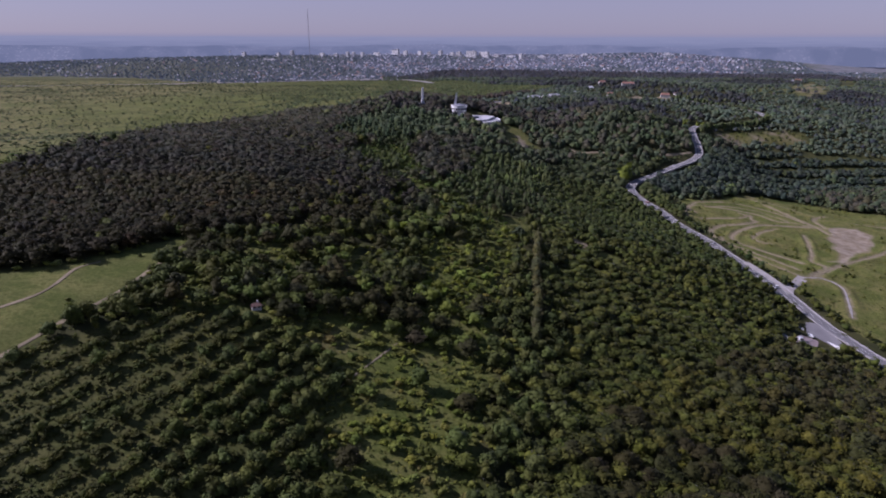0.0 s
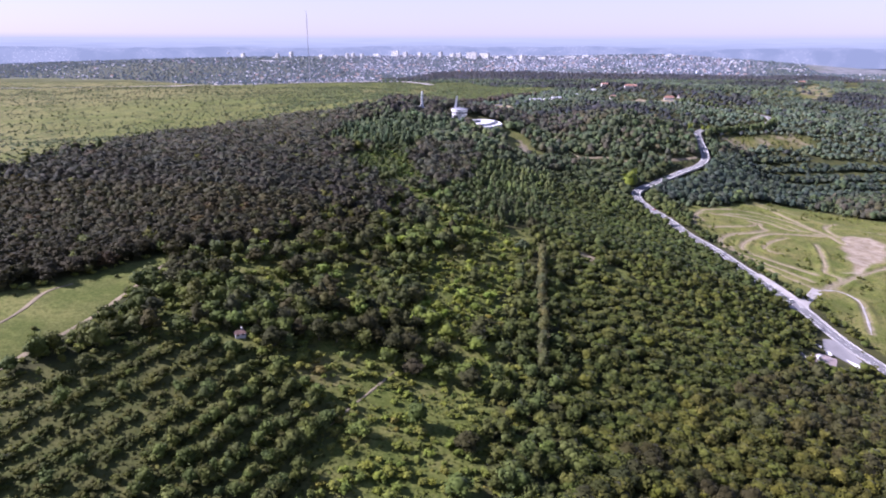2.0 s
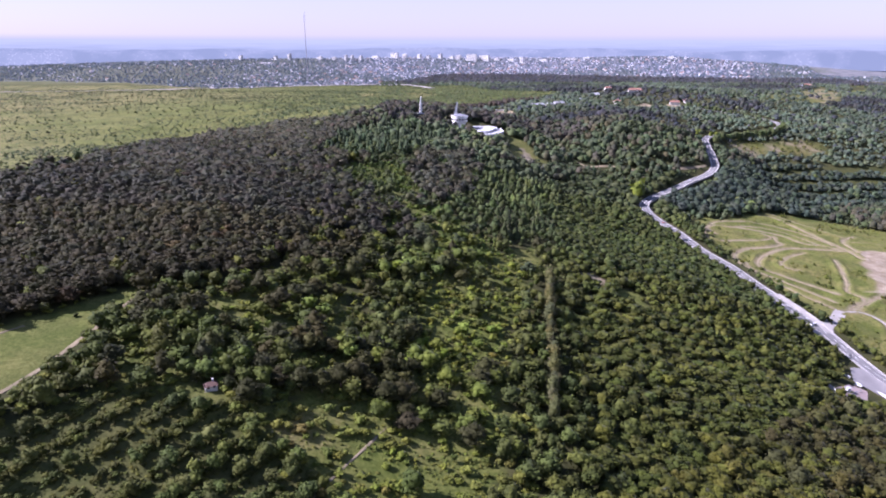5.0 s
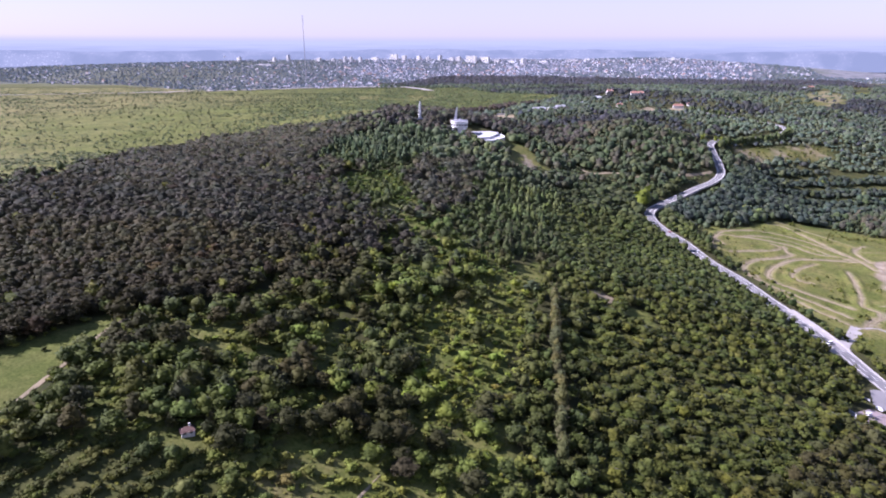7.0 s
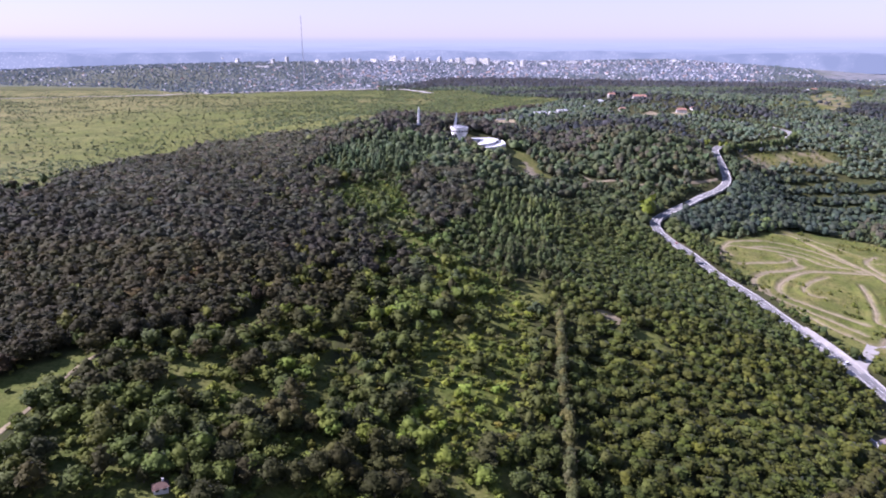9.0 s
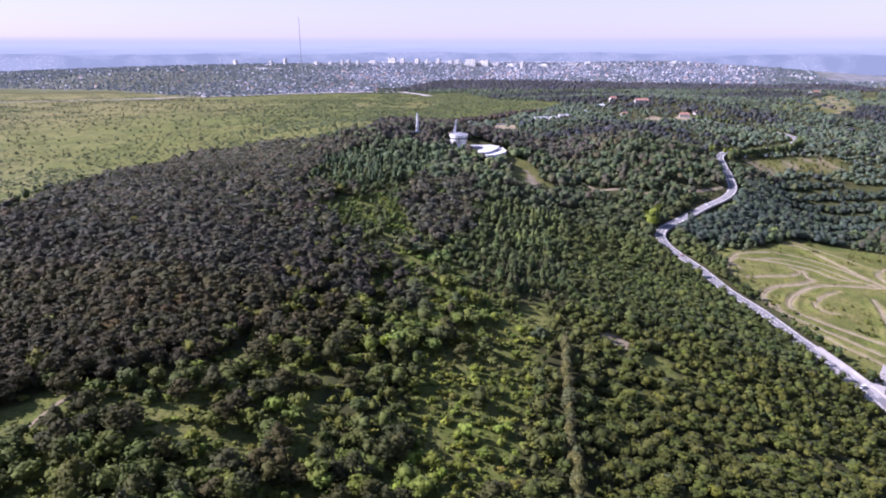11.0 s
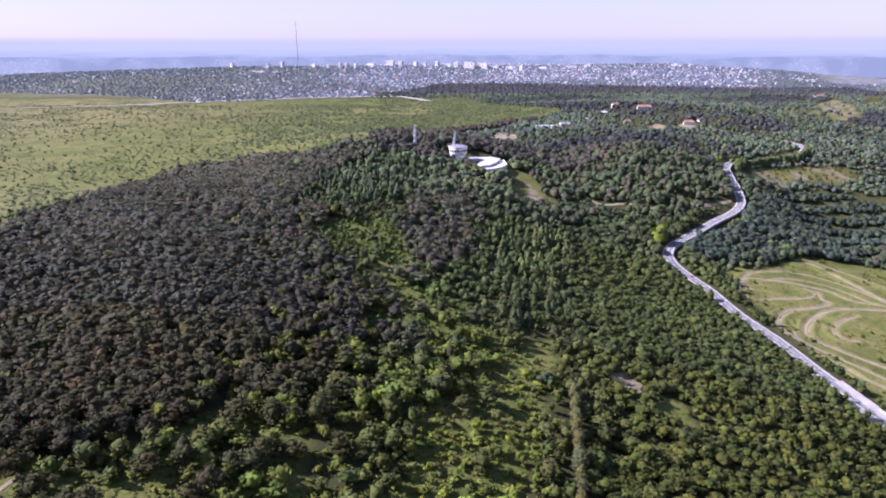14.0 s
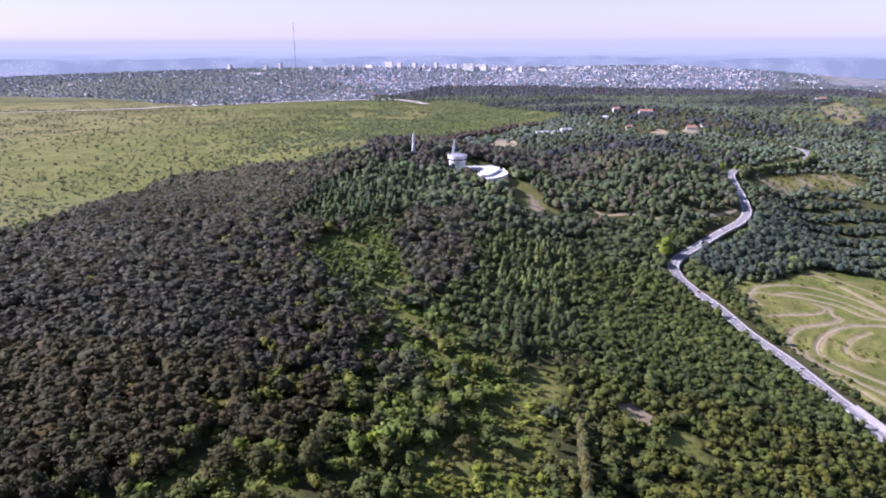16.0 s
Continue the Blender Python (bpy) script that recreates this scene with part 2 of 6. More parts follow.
GLADES = [(22, 375), (29, 439), (68, 607), (14, 487), (155, 581), (-52, 340), (-5, 345), (-35, 608), (72, 619), (8, 493), (-70, 792), (52, 552), (-21, 293), (-38, 269), (-3, 287), (-29, 335), (-12, 319)]
# grassy or shrubby openings on the near slopes, and thick dark groves of taller trees
GRASSES = [[(-139, 420), (-127, 432), (-108, 420), (-98, 402), (-118, 402)], [(-64, 266), (-28, 287), (2, 308), (10, 327), (14, 300), (-4, 258), (-37, 250)],
           [(-46, 308), (-28, 344), (-8, 364), (8, 356), (4, 326), (-18, 304), (-38, 296)], [(10, 382), (36, 400), (38, 361), (16, 331), (4, 345)],
           [(33, 562), (48, 608), (84, 622), (92, 660), (76, 640), (58, 600), (50, 566)], [(-55, 759), (-27, 798), (-17, 734), (-29, 687), (-14, 636), (-35, 600), (-44, 626)]]
BRIGHT = [[(-21, 444), (-2, 504), (41, 548), (60, 540), (53, 500), (38, 420), (24, 392), (8, 408)], [(7, 514), (36, 558), (72, 592), (56, 515), (39, 456), (-6, 432), (-19, 456)],
          [(-70, 495), (-42, 499), (-44, 447), (-67, 437)], [(-112, 408), (-95, 420), (-88, 393), (-102, 388)]]
TAN = [(-77, 329), (-57, 349), (-44, 361), (-50, 323), (-66, 305)]
GROVES = [[(-66, 486), (-46, 494), (-8, 516), (34, 585), (10, 600), (-55, 548)], [(-133, 349), (-103, 346), (-58, 349), (-60, 374), (-95, 378), (-150, 396)], [(-69, 405), (-24, 428), (-8, 406), (-42, 380)]]


def in_any(x, y, polys):
    r = np.zeros(x.shape, bool)
    for poly in polys:
        r |= inside(x, y, poly)
    return r


BANK = [(116, 611), (131, 617), (145, 605), (137, 593), (122, 598)]
THIN = [(-278, 2250), (5, 2240), (-60, 1960), (-230, 1980)]
PLOT_WEST, PLOT_EAST = [(438, 1590), (473, 1650), (492, 1610), (444, 1545)], [(520, 1644), (557, 1681), (567, 1652), (525, 1606)]
QUARRY = [(1960, 3560), (2060, 3900), (2230, 4250), (2700, 4350), (2700, 3800), (2400, 3700)]
WORN_SLOPE = [(118, 1118), (130, 1122), (140, 1098), (146, 1074), (132, 1052), (124, 1086)]
# low growth that leaves the bank and the track beside the memorial in view
LOW_GROWTH = [[(98, 1022), (146, 1022), (164, 1078), (98, 1078)], [(190, 1086), (225, 1064), (262, 1076), (262, 1107), (227, 1097), (208, 1125)], [(385, 1096), (440, 1130), (443, 1165), (385, 1128)]]
VILLAGE = [(350, 1560), (700, 1640), (640, 1960), (420, 2000), (330, 1760)]


MEADOW_TRACKS = [
    ([(-160, 436), (-170, 418), (-174, 374), (-179, 335), (-188, 309), (-200, 280), (-225, 235)], 1.05),
    ([(-205, 372), (-212, 358), (-212, 335), (-217, 317), (-240, 285)], 0.9),
    ([(-52, 292), (-45, 307), (-36, 325), (-26, 345)], 0.45),
    ([(467, 1013), (489, 1010), (494, 979), (507, 925), (513, 873), (513, 840)], 2.6),
    ([(356, 898), (350, 915), (365, 932), (402, 928), (432, 921), (455, 909), (463, 892), (490, 881), (513, 873)], 1.9),
    ([(352, 872), (380, 880), (410, 884), (430, 900), (424, 912)], 1.6),
]
RIDING_LANES = [
    ([(332, 862), (343, 900), (368, 941), (395, 957), (449, 966), (478, 950), (499, 924), (507, 890)], 1.7),
    ([(381, 927), (422, 940), (459, 929), (476, 912), (486, 890), (507, 864)], 1.9),
    ([(436, 905), (430, 884), (433, 877), (417, 864), (395, 858), (372, 849), (350, 825), (342, 794), (349, 774), (366, 755), (385, 731), (402, 701)], 2.5),
    ([(515, 864), (478, 866), (449, 863), (417, 852), (386, 828), (367, 800), (367, 780), (382, 765), (407, 741), (419, 726)], 2.5),
    ([(352, 800), (348, 762), (362, 738), (373, 711), (392, 680)], 1.5),
]
RIDING_LOOPS = [
    ([(444, 844), (416, 827), (398, 807), (396, 792), (410, 786)], 1.5),
    ([(473, 827), (462, 794), (448, 758), (434, 733), (443, 719), (433, 702)], 1.7),
    ([(570, 950), (534, 915), (527, 890), (523, 864)], 1.9),
    ([(534, 915), (545, 908), (576, 907), (620, 893), (700, 895)], 1.4),
    ([(418, 690), (433, 702), (464, 724), (504, 749), (560, 785)], 2.0),
    ([(395, 678), (420, 681), (430, 662), (420, 634), (402, 593)], 2.3),
    ([(489, 1035), (520, 985), (545, 935)], 1.2),
]
SIDE_TRACKS = [
    ([(401, 677), (413, 690), (430, 706)], 1.9),
    ([(208, 1128), (227, 1100), (265, 1111), (302, 1102), (366, 1122), (420, 1150), (443, 1169)], 2.8),
    ([(-1700, 2010), (-1255, 2141), (-1129, 2202), (-996, 2274), (-869, 2387), (-811, 2479), (-655, 2605), (-374, 2720), (-166, 2740), (-33, 2546)], 12.0),
    ([(-811, 2479), (-897, 2667), (-944, 2760)], 12.0),
]
TRACKS = MEADOW_TRACKS + RIDING_LANES + RIDING_LOOPS + SIDE_TRACKS


def in_glade(x, y):
    """Small grassy openings in the woods."""
    r = np.zeros(x.shape, bool)
    for i, (gx, gy) in enumerate(GLADES):
        r |= np.hypot((x - gx) / (10 + 3 * (i % 3)), (y - gy) / (15 + 4 * (i % 2))) < 1
    return r


def waves(x, y, s, ph=0.0):
    """Slow, uneven waves over the land, about -1 to 1."""
    return (np.sin(x / s + ph + 1.3 * np.sin(y / s * 0.7)) + np.sin(y / s * 1.1 - ph + 1.1 * np.sin(x / s * 0.8 + 2))) / 2


def ragged(x, y):
    """The place moved a little to and fro, so that the edges of woods and meadows run unevenly."""
    k = np.clip((y - 100) / 900, 0.35, 1.0) * 6
    return (x + k * np.sin(x / 17 + 1.7 * np.sin(y / 23)) + 0.5 * k * np.sin(y / 7.3 + x / 11), y + k * np.sin(y / 19 + 1.9 * np.sin(x / 15)) + 0.5 * k * np.sin(x / 6.1 - y / 9))


def from_tracks(x, y):
    """How far the riding ground's lanes are."""
    d = np.full(x.shape, 99.0)
    near = (x > 300) & (x < 800) & (y > 560) & (y < 1040)
    for line, half in TRACKS:
        if line[0][0] > 330 and line[0][1] < 1040:
            d[near] = np.minimum(d[near], from_line(x[near], y[near], smooth_line(line, 8).tolist()) - half)
    return d


def berms(lane, x, y):
    """Low banks thrown up beside the lanes, and hollows between."""
    return np.where(lane < 40, (2.2 * np.exp(-((lane - 4.0) / 2.4) ** 2) * (0.6 + 0.4 * np.sin(x / 13 + y / 17)) + 0.7 * waves(x, y, 6.0, 1.0) * np.clip(lane / 6, 0, 1)), 0) * (lane > 0) * np.clip((np.hypot(x - 362, y - 652) - 32) / 20, 0, 1)


TOWN_X, TOWN_Y = [-2600, -1748, -1255, -807, -568, -180, -160, 0, 400, 900, 1400, 1900, 2900], [2950, 2911, 2817, 2470, 2663, 2780, 2900, 3370, 3350, 3160, 3090, 3320, 3500]


def town(x, y):
    return (y > np.interp(x, TOWN_X, TOWN_Y)) & ~inside(x, y, QUARRY)


def built_up(x, y):
    """How closely the town is built, 0 to 1: thick in the middle, thin on the wooded hill to the west and beyond the eastern hill."""
    d = np.interp(x / (y + 1), [-0.62, -0.35, -0.17, -0.06, 0.2, 0.40, 0.47, 0.6], [0.07, 0.10, 0.26, 0.68, 0.72, 0.74, 0.22, 0.10])
    return np.clip(d * (1 + 0.5 * waves(x, y, 160.0, 5) + 0.35 * waves(x, y, 55.0, 1)), 0, 1)


def ground_sheet():
    """One sheet of ground out to the horizon, finer where the way passes close."""
    def steps(*spans):
        out = []
        for a, b, d in spans:
            out += list(np.arange(a, b, d))
        return np.array(out)
    xs = steps((-4900, -1500, 170), (-1500, -520, 35), (-520, 340, 6), (340, 600, 2.6), (600, 760, 6), (760, 1500, 35), (1500, 4950, 170))
    ys = steps((-1500, 120, 90), (120, 690, 6), (690, 1020, 2.8), (1020, 1260, 6), (1260, 2000, 18), (2000, 2800, 40), (2800, 4951, 70))
    X, Y = np.meshgrid(xs, ys)
    Z = height(X, Y)
    lane = from_tracks(X.ravel(), Y.ravel())
    Z = Z + berms(lane, X.ravel(), Y.ravel()).reshape(X.shape)
    V = np.stack([X, Y, Z], -1).reshape(-1, 3)
    nx, ny = len(xs), len(ys)
    i = (np.arange(ny - 1)[:, None] * nx + np.arange(nx - 1)).ravel()
    F = np.stack([i, i + 1, i + nx + 1, i + nx], -1)
    x, y = ragged(V[:, 0], V[:, 1])
    grass = np.zeros(len(V))
    dry = np.zeros(len(V))
    for poly, g, d in ((MEADOW, 1.0, 0.46), (CLEARING, 1, 0.1), (OPEN, 0.95, 0.3), (ROWS, 0.4, 0.5), (MIXED, 0.8, 0.35), (FIELD, 0.95, 0.52), (SLOPE, 0.9, 0.6), (HEATH, 0.75, 1.0), (CONIFERS, 0.2, 0.3),
                       (PLATEAU, 0.9, 0.5), (DRY, 0.8, 0.9), (GRASSY, 0.8, 0.6), (FAR_FIELD, 0.9, 0.2)):
        m = inside(x, y, poly)
        grass[m], dry[m] = g, d
    m = inside(x, y, OPEN)
    dry[m] = np.clip(0.35 + 0.4 * waves(x, y, 8.0, 1.0) + 0.2 * waves(x, y, 21.0, 2.0), 0.05, 1)[m]
    m = in_glade(x, y)
    grass[m], dry[m] = 1.0, 0.4
    m = in_any(x, y, GRASSES)
    grass[m], dry[m] = 1.0, np.clip(0.35 + 0.4 * waves(x, y, 7.0, 1.0), 0.1, 1)[m]
    m = inside(x, y, TAN)
    grass[m], dry[m] = 1.0, 1.0
    field = inside(x, y, FIELD)
    dry = np.where(field, np.clip(dry + 0.3 * waves(x, y, 7.0, 2.0) + 0.2 * waves(x, y, 19.0), 0.05, 1), dry)
    dry = np.maximum(dry, field * np.clip(1.25 - lane / 9, 0, 1) * 0.7)
    worn = np.maximum(field * np.clip(1.0 - lane / 4.5, 0, 1) * 0.62, inside(x, y, EARTH) * np.clip(from_line(x, y, EARTH + EARTH[:1]) / 9, 0, 1.2))
    m = in_any(x, y, [HEATH, DRY])
    worn[m] = np.clip(0.45 + 0.4 * waves(x, y, 13.0, 1.0), 0, 1)[m]
    m = inside(x, y, PLATEAU)
    dry[m] = 0.82 + 0.3 * np.clip((-700 - x[m]) / 300, 0, 1) + 0.25 * np.sin(x[m] / 210 + 1.5 * np.sin(y[m] / 170)) - 0.36 * np.clip((x[m] + 750) / 500, 0, 1)
    m = inside(x, y, THIN)
    dry[m] = 0.95
    m = y > 2750
    grass[m], dry[m], worn[m] = 0.5, 0.5, 0.0
    m = inside(x, y, QUARRY)
    grass[m], dry[m], worn[m] = 1.0, 0.9, 0.55
    m = inside(x, y, WORN_SLOPE)
    worn[m] = 0.8
    # share of blue-grey haze put into the ground colour of town and quarry
    streets_haze = town(x, y) * np.clip(0.25 + built_up(x, y), 0, 1) + 0.72 * inside(x, y, QUARRY)
    return V, F, grass, dry, worn, streets_haze


def mesh_of(name, V, F, mat, smooth=False, tint=None, floats=None):
    """A mesh from arrays of corners and faces (all with as many corners)."""
    me = bpy.data.meshes.new(name)
    F = np.asarray(F)
    k = F.shape[1]
    me.vertices.add(len(V))
    me.vertices.foreach_set("co", np.asarray(V, np.float32).ravel())
    me.loops.add(F.size)
    me.loops.foreach_set("vertex_index", F.astype(np.int32).ravel())
    me.polygons.add(len(F))
    me.polygons.foreach_set("loop_start", np.arange(0, F.size, k, dtype=np.int32))
    me.polygons.foreach_set("use_smooth", np.full(len(F), smooth))
    if tint is not None:
        a = me.attributes.new("tint", "FLOAT_COLOR", "POINT")
        a.data.foreach_set("color", np.concatenate([tint, np.ones((len(V), 1))], 1).astype(np.float32).ravel())
    for key, val in (floats or {}).items():
        a = me.attributes.new(key, "FLOAT", "POINT")
        a.data.foreach_set("value", np.asarray(val, np.float32))
    me.update(calc_edges=True)
    me.materials.append(mat)
    return me


def ground_material():
    m = bpy.data.materials.new("grass, litter and earth")
    m.use_nodes = True
    nt = m.node_tree
    bs = nt.nodes["Principled BSDF"]
    bs.inputs["Roughness"].default_value = 0.95
    bs.inputs["Specular IOR Level"].default_value = 0.15
    co = nt.nodes.new("ShaderNodeTexCoord")

    def noise_at(scale, detail=5):
        n = nt.nodes.new("ShaderNodeTexNoise")
        n.inputs["Scale"].default_value, n.inputs["Detail"].default_value = scale, detail
        nt.links.new(co.outputs["Object"], n.inputs["Vector"])
        return n.outputs[0]

    def mixed(f, a, b):
        x = nt.nodes.new("ShaderNodeMix")
        x.data_type = "RGBA"
        for sock, val in (("Factor", f), ("A", a), ("B", b)):
            if isinstance(val, (tuple, float)):
                x.inputs[sock].default_value = (*val, 1) if isinstance(val, tuple) else val
            else:
                nt.links.new(val, x.inputs[sock])
        return x.outputs["Result"]

    def rng(v, lo, hi):
        r = nt.nodes.new("ShaderNodeMapRange")
        r.inputs["From Min"].default_value, r.inputs["From Max"].default_value = lo, hi
        nt.links.new(v, r.inputs[0])
        return r.outputs[0]

    def attr(n):
        a = nt.nodes.new("ShaderNodeAttribute")
        a.attribute_name = n
        return a.outputs["Fac"]

    def maths(op, a, b):
        n = nt.nodes.new("ShaderNodeMath")
        n.operation = op
        n.use_clamp = True
        for k, val in enumerate((a, b)):
            if isinstance(val, float):
                n.inputs[k].default_value = val
            else:
                nt.links.new(val, n.inputs[k])
        return n.outputs[0]

    broad, mid, fine = noise_at(0.009, 6), noise_at(0.05), noise_at(0.7)
    litter = mixed(rng(mid, 0.35, 0.65), (0.034, 0.038, 0.013), (0.066, 0.064, 0.022))
    lush = mixed(rng(fine, 0.3, 0.7), (0.078, 0.098, 0.015), (0.138, 0.155, 0.034))
    straw = mixed(rng(fine, 0.3, 0.7), (0.148, 0.129, 0.040), (0.220, 0.190, 0.074))
    earth = mixed(rng(noise_at(0.12, 6), 0.35, 0.65), (0.21, 0.165, 0.105), (0.32, 0.265, 0.195))
    patch = rng(maths("ADD", maths("MULTIPLY", broad, 0.45), maths("MULTIPLY", mid, 0.55)), 0.42, 0.58)
    sward = mixed(maths("MULTIPLY", maths("ADD", patch, 0.35), attr("dry")), lush, straw)
    tufts = rng(noise_at(0.28, 3), 0.48, 0.66)
    worn = nt.nodes.new("ShaderNodeMix")
    worn.data_type, worn.blend_type = "RGBA", "MULTIPLY"
    worn.inputs["B"].default_value = (0.54, 0.63, 0.50, 1)
    clumps = rng(noise_at(0.035, 8), 0.46, 0.64)
    nt.links.new(maths("MULTIPLY", maths("ADD", maths("MULTIPLY", tufts, 0.95), maths("MULTIPLY", clumps, 0.85)), 0.82), worn.inputs["Factor"])
    nt.links.new(sward, worn.inputs["A"])
    bare = rng(maths("MULTIPLY", attr("worn"), maths("ADD", noise_at(0.2, 6), 0.35)), 0.2, 0.75)
    turf = mixed(bare, worn.outputs["Result"], earth)
    # paving grey with distance haze mixed into its blue
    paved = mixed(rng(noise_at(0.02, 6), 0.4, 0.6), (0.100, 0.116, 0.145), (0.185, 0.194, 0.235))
    nt.links.new(mixed(attr("streets_haze"), mixed(attr("grass"), litter, turf), paved), bs.inputs["Base Color"])
    bp = nt.nodes.new("ShaderNodeBump")
    bp.inputs["Strength"].default_value, bp.inputs["Distance"].default_value = 0.6, 0.5
    nt.links.new(fine, bp.inputs["Height"])
    nt.links.new(bp.outputs[0], bs.inputs["Normal"])
    return m


V, F, GRASS, DRYNESS, WORN, STREETS_HAZE = ground_sheet()
ground = tagged(new("ground", mesh_of("ground", V, F, ground_material(), True, floats={"grass": GRASS, "dry": DRYNESS, "worn": WORN, "streets_haze": STREETS_HAZE})),
                "rolling green and straw-coloured grassland with dark forest floor", "ground", kind="structure")


# ---- the far distance ----
def backdrop():
    m = bpy.data.materials.new("hazy distance")
    m.use_nodes = True
    nt = m.node_tree
    nt.nodes.remove(nt.nodes["Principled BSDF"])
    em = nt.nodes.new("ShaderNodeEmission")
    co, sep, ramp, nz = (nt.nodes.new(n) for n in ("ShaderNodeTexCoord", "ShaderNodeSeparateXYZ", "ShaderNodeValToRGB", "ShaderNodeTexNoise"))
    mp = nt.nodes.new("ShaderNodeMapping")
    mp.inputs["Scale"].default_value = (0.0035, 0.0035, 0.11)
    nz.inputs["Scale"].default_value, nz.inputs["Detail"].default_value = 1.0, 6
    mr, ad = nt.nodes.new("ShaderNodeMapRange"), nt.nodes.new("ShaderNodeMath")
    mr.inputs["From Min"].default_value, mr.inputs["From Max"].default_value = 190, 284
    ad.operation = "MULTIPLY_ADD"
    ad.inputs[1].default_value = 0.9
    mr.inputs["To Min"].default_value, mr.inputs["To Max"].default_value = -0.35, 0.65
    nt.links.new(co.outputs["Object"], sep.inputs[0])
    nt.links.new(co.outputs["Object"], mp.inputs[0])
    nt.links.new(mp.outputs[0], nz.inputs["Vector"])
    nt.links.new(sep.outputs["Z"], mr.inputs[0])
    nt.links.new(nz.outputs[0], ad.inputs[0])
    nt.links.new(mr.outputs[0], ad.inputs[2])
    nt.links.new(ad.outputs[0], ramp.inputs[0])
    # haze drawn as glowing colour, paler upwards to meet the sky
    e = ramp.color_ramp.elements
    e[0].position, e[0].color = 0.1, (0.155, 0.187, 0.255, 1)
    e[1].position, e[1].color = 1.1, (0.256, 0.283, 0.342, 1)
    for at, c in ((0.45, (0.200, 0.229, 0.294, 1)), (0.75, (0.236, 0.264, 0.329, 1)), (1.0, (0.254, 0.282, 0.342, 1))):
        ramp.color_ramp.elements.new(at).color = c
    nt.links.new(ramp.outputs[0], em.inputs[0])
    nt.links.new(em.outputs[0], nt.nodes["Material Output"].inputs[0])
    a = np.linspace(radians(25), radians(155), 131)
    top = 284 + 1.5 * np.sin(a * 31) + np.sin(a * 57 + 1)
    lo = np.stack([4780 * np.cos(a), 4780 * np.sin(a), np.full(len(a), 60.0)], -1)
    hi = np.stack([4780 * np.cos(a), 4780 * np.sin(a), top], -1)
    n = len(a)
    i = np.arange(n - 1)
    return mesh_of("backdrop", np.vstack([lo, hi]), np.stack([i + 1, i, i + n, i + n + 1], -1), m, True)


def ridge():
    """A far built-over ridge, pale with distance: speckled with the light walls of houses."""
    m = bpy.data.materials.new("hazy far ridge")
    m.use_nodes = True
    nt = m.node_tree
    nt.nodes.remove(nt.nodes["Principled BSDF"])
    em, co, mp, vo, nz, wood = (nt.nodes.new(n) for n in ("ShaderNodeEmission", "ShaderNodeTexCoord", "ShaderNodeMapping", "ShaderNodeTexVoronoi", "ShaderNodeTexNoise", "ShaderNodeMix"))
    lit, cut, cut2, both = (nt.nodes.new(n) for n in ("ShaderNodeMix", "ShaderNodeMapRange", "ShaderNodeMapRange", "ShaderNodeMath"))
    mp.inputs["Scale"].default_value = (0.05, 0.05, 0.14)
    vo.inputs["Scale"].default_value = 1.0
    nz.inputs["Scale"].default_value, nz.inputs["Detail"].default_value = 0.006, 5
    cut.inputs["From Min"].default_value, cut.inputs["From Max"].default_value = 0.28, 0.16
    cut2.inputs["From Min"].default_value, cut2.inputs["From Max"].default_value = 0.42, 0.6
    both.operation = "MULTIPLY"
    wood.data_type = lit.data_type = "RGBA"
    # woods and house specks glow in colours that already hold the haze
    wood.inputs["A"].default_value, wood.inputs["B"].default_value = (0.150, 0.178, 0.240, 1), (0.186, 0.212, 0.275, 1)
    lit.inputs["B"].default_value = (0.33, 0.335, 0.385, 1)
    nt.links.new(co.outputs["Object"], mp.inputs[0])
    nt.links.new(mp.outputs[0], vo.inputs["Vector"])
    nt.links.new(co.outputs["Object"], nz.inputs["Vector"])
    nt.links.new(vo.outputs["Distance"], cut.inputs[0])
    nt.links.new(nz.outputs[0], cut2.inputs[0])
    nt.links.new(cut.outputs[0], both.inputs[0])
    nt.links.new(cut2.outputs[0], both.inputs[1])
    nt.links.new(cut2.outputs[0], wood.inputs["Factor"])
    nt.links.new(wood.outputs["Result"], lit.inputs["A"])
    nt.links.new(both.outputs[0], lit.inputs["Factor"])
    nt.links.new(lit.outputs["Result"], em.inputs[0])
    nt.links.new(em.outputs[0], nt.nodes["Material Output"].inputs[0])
    a = np.linspace(radians(25), radians(155), 261)
    top = 228 + 6 * np.sin(a * 9 + 0.5) + 5 * np.sin(a * 23 + 2) + 2.5 * np.sin(a * 61) + 1.5 * np.sin(a * 140)
    rows = [np.stack([r * np.cos(a), r * np.sin(a), z], -1) for r, z in ((4560, np.full(len(a), 120.0)), (4600, 0.5 * top + 85), (4680, top), (4720, top - 30))]
    n = len(a)
    i = np.arange(n - 1)
    F = np.vstack([np.stack([k * n + i + 1, k * n + i, (k + 1) * n + i, (k + 1) * n + i + 1], -1) for k in range(3)])
    return mesh_of("far_ridge", np.vstack(rows), F, m, True)


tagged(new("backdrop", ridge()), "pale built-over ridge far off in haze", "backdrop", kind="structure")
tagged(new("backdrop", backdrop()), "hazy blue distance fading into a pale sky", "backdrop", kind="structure")


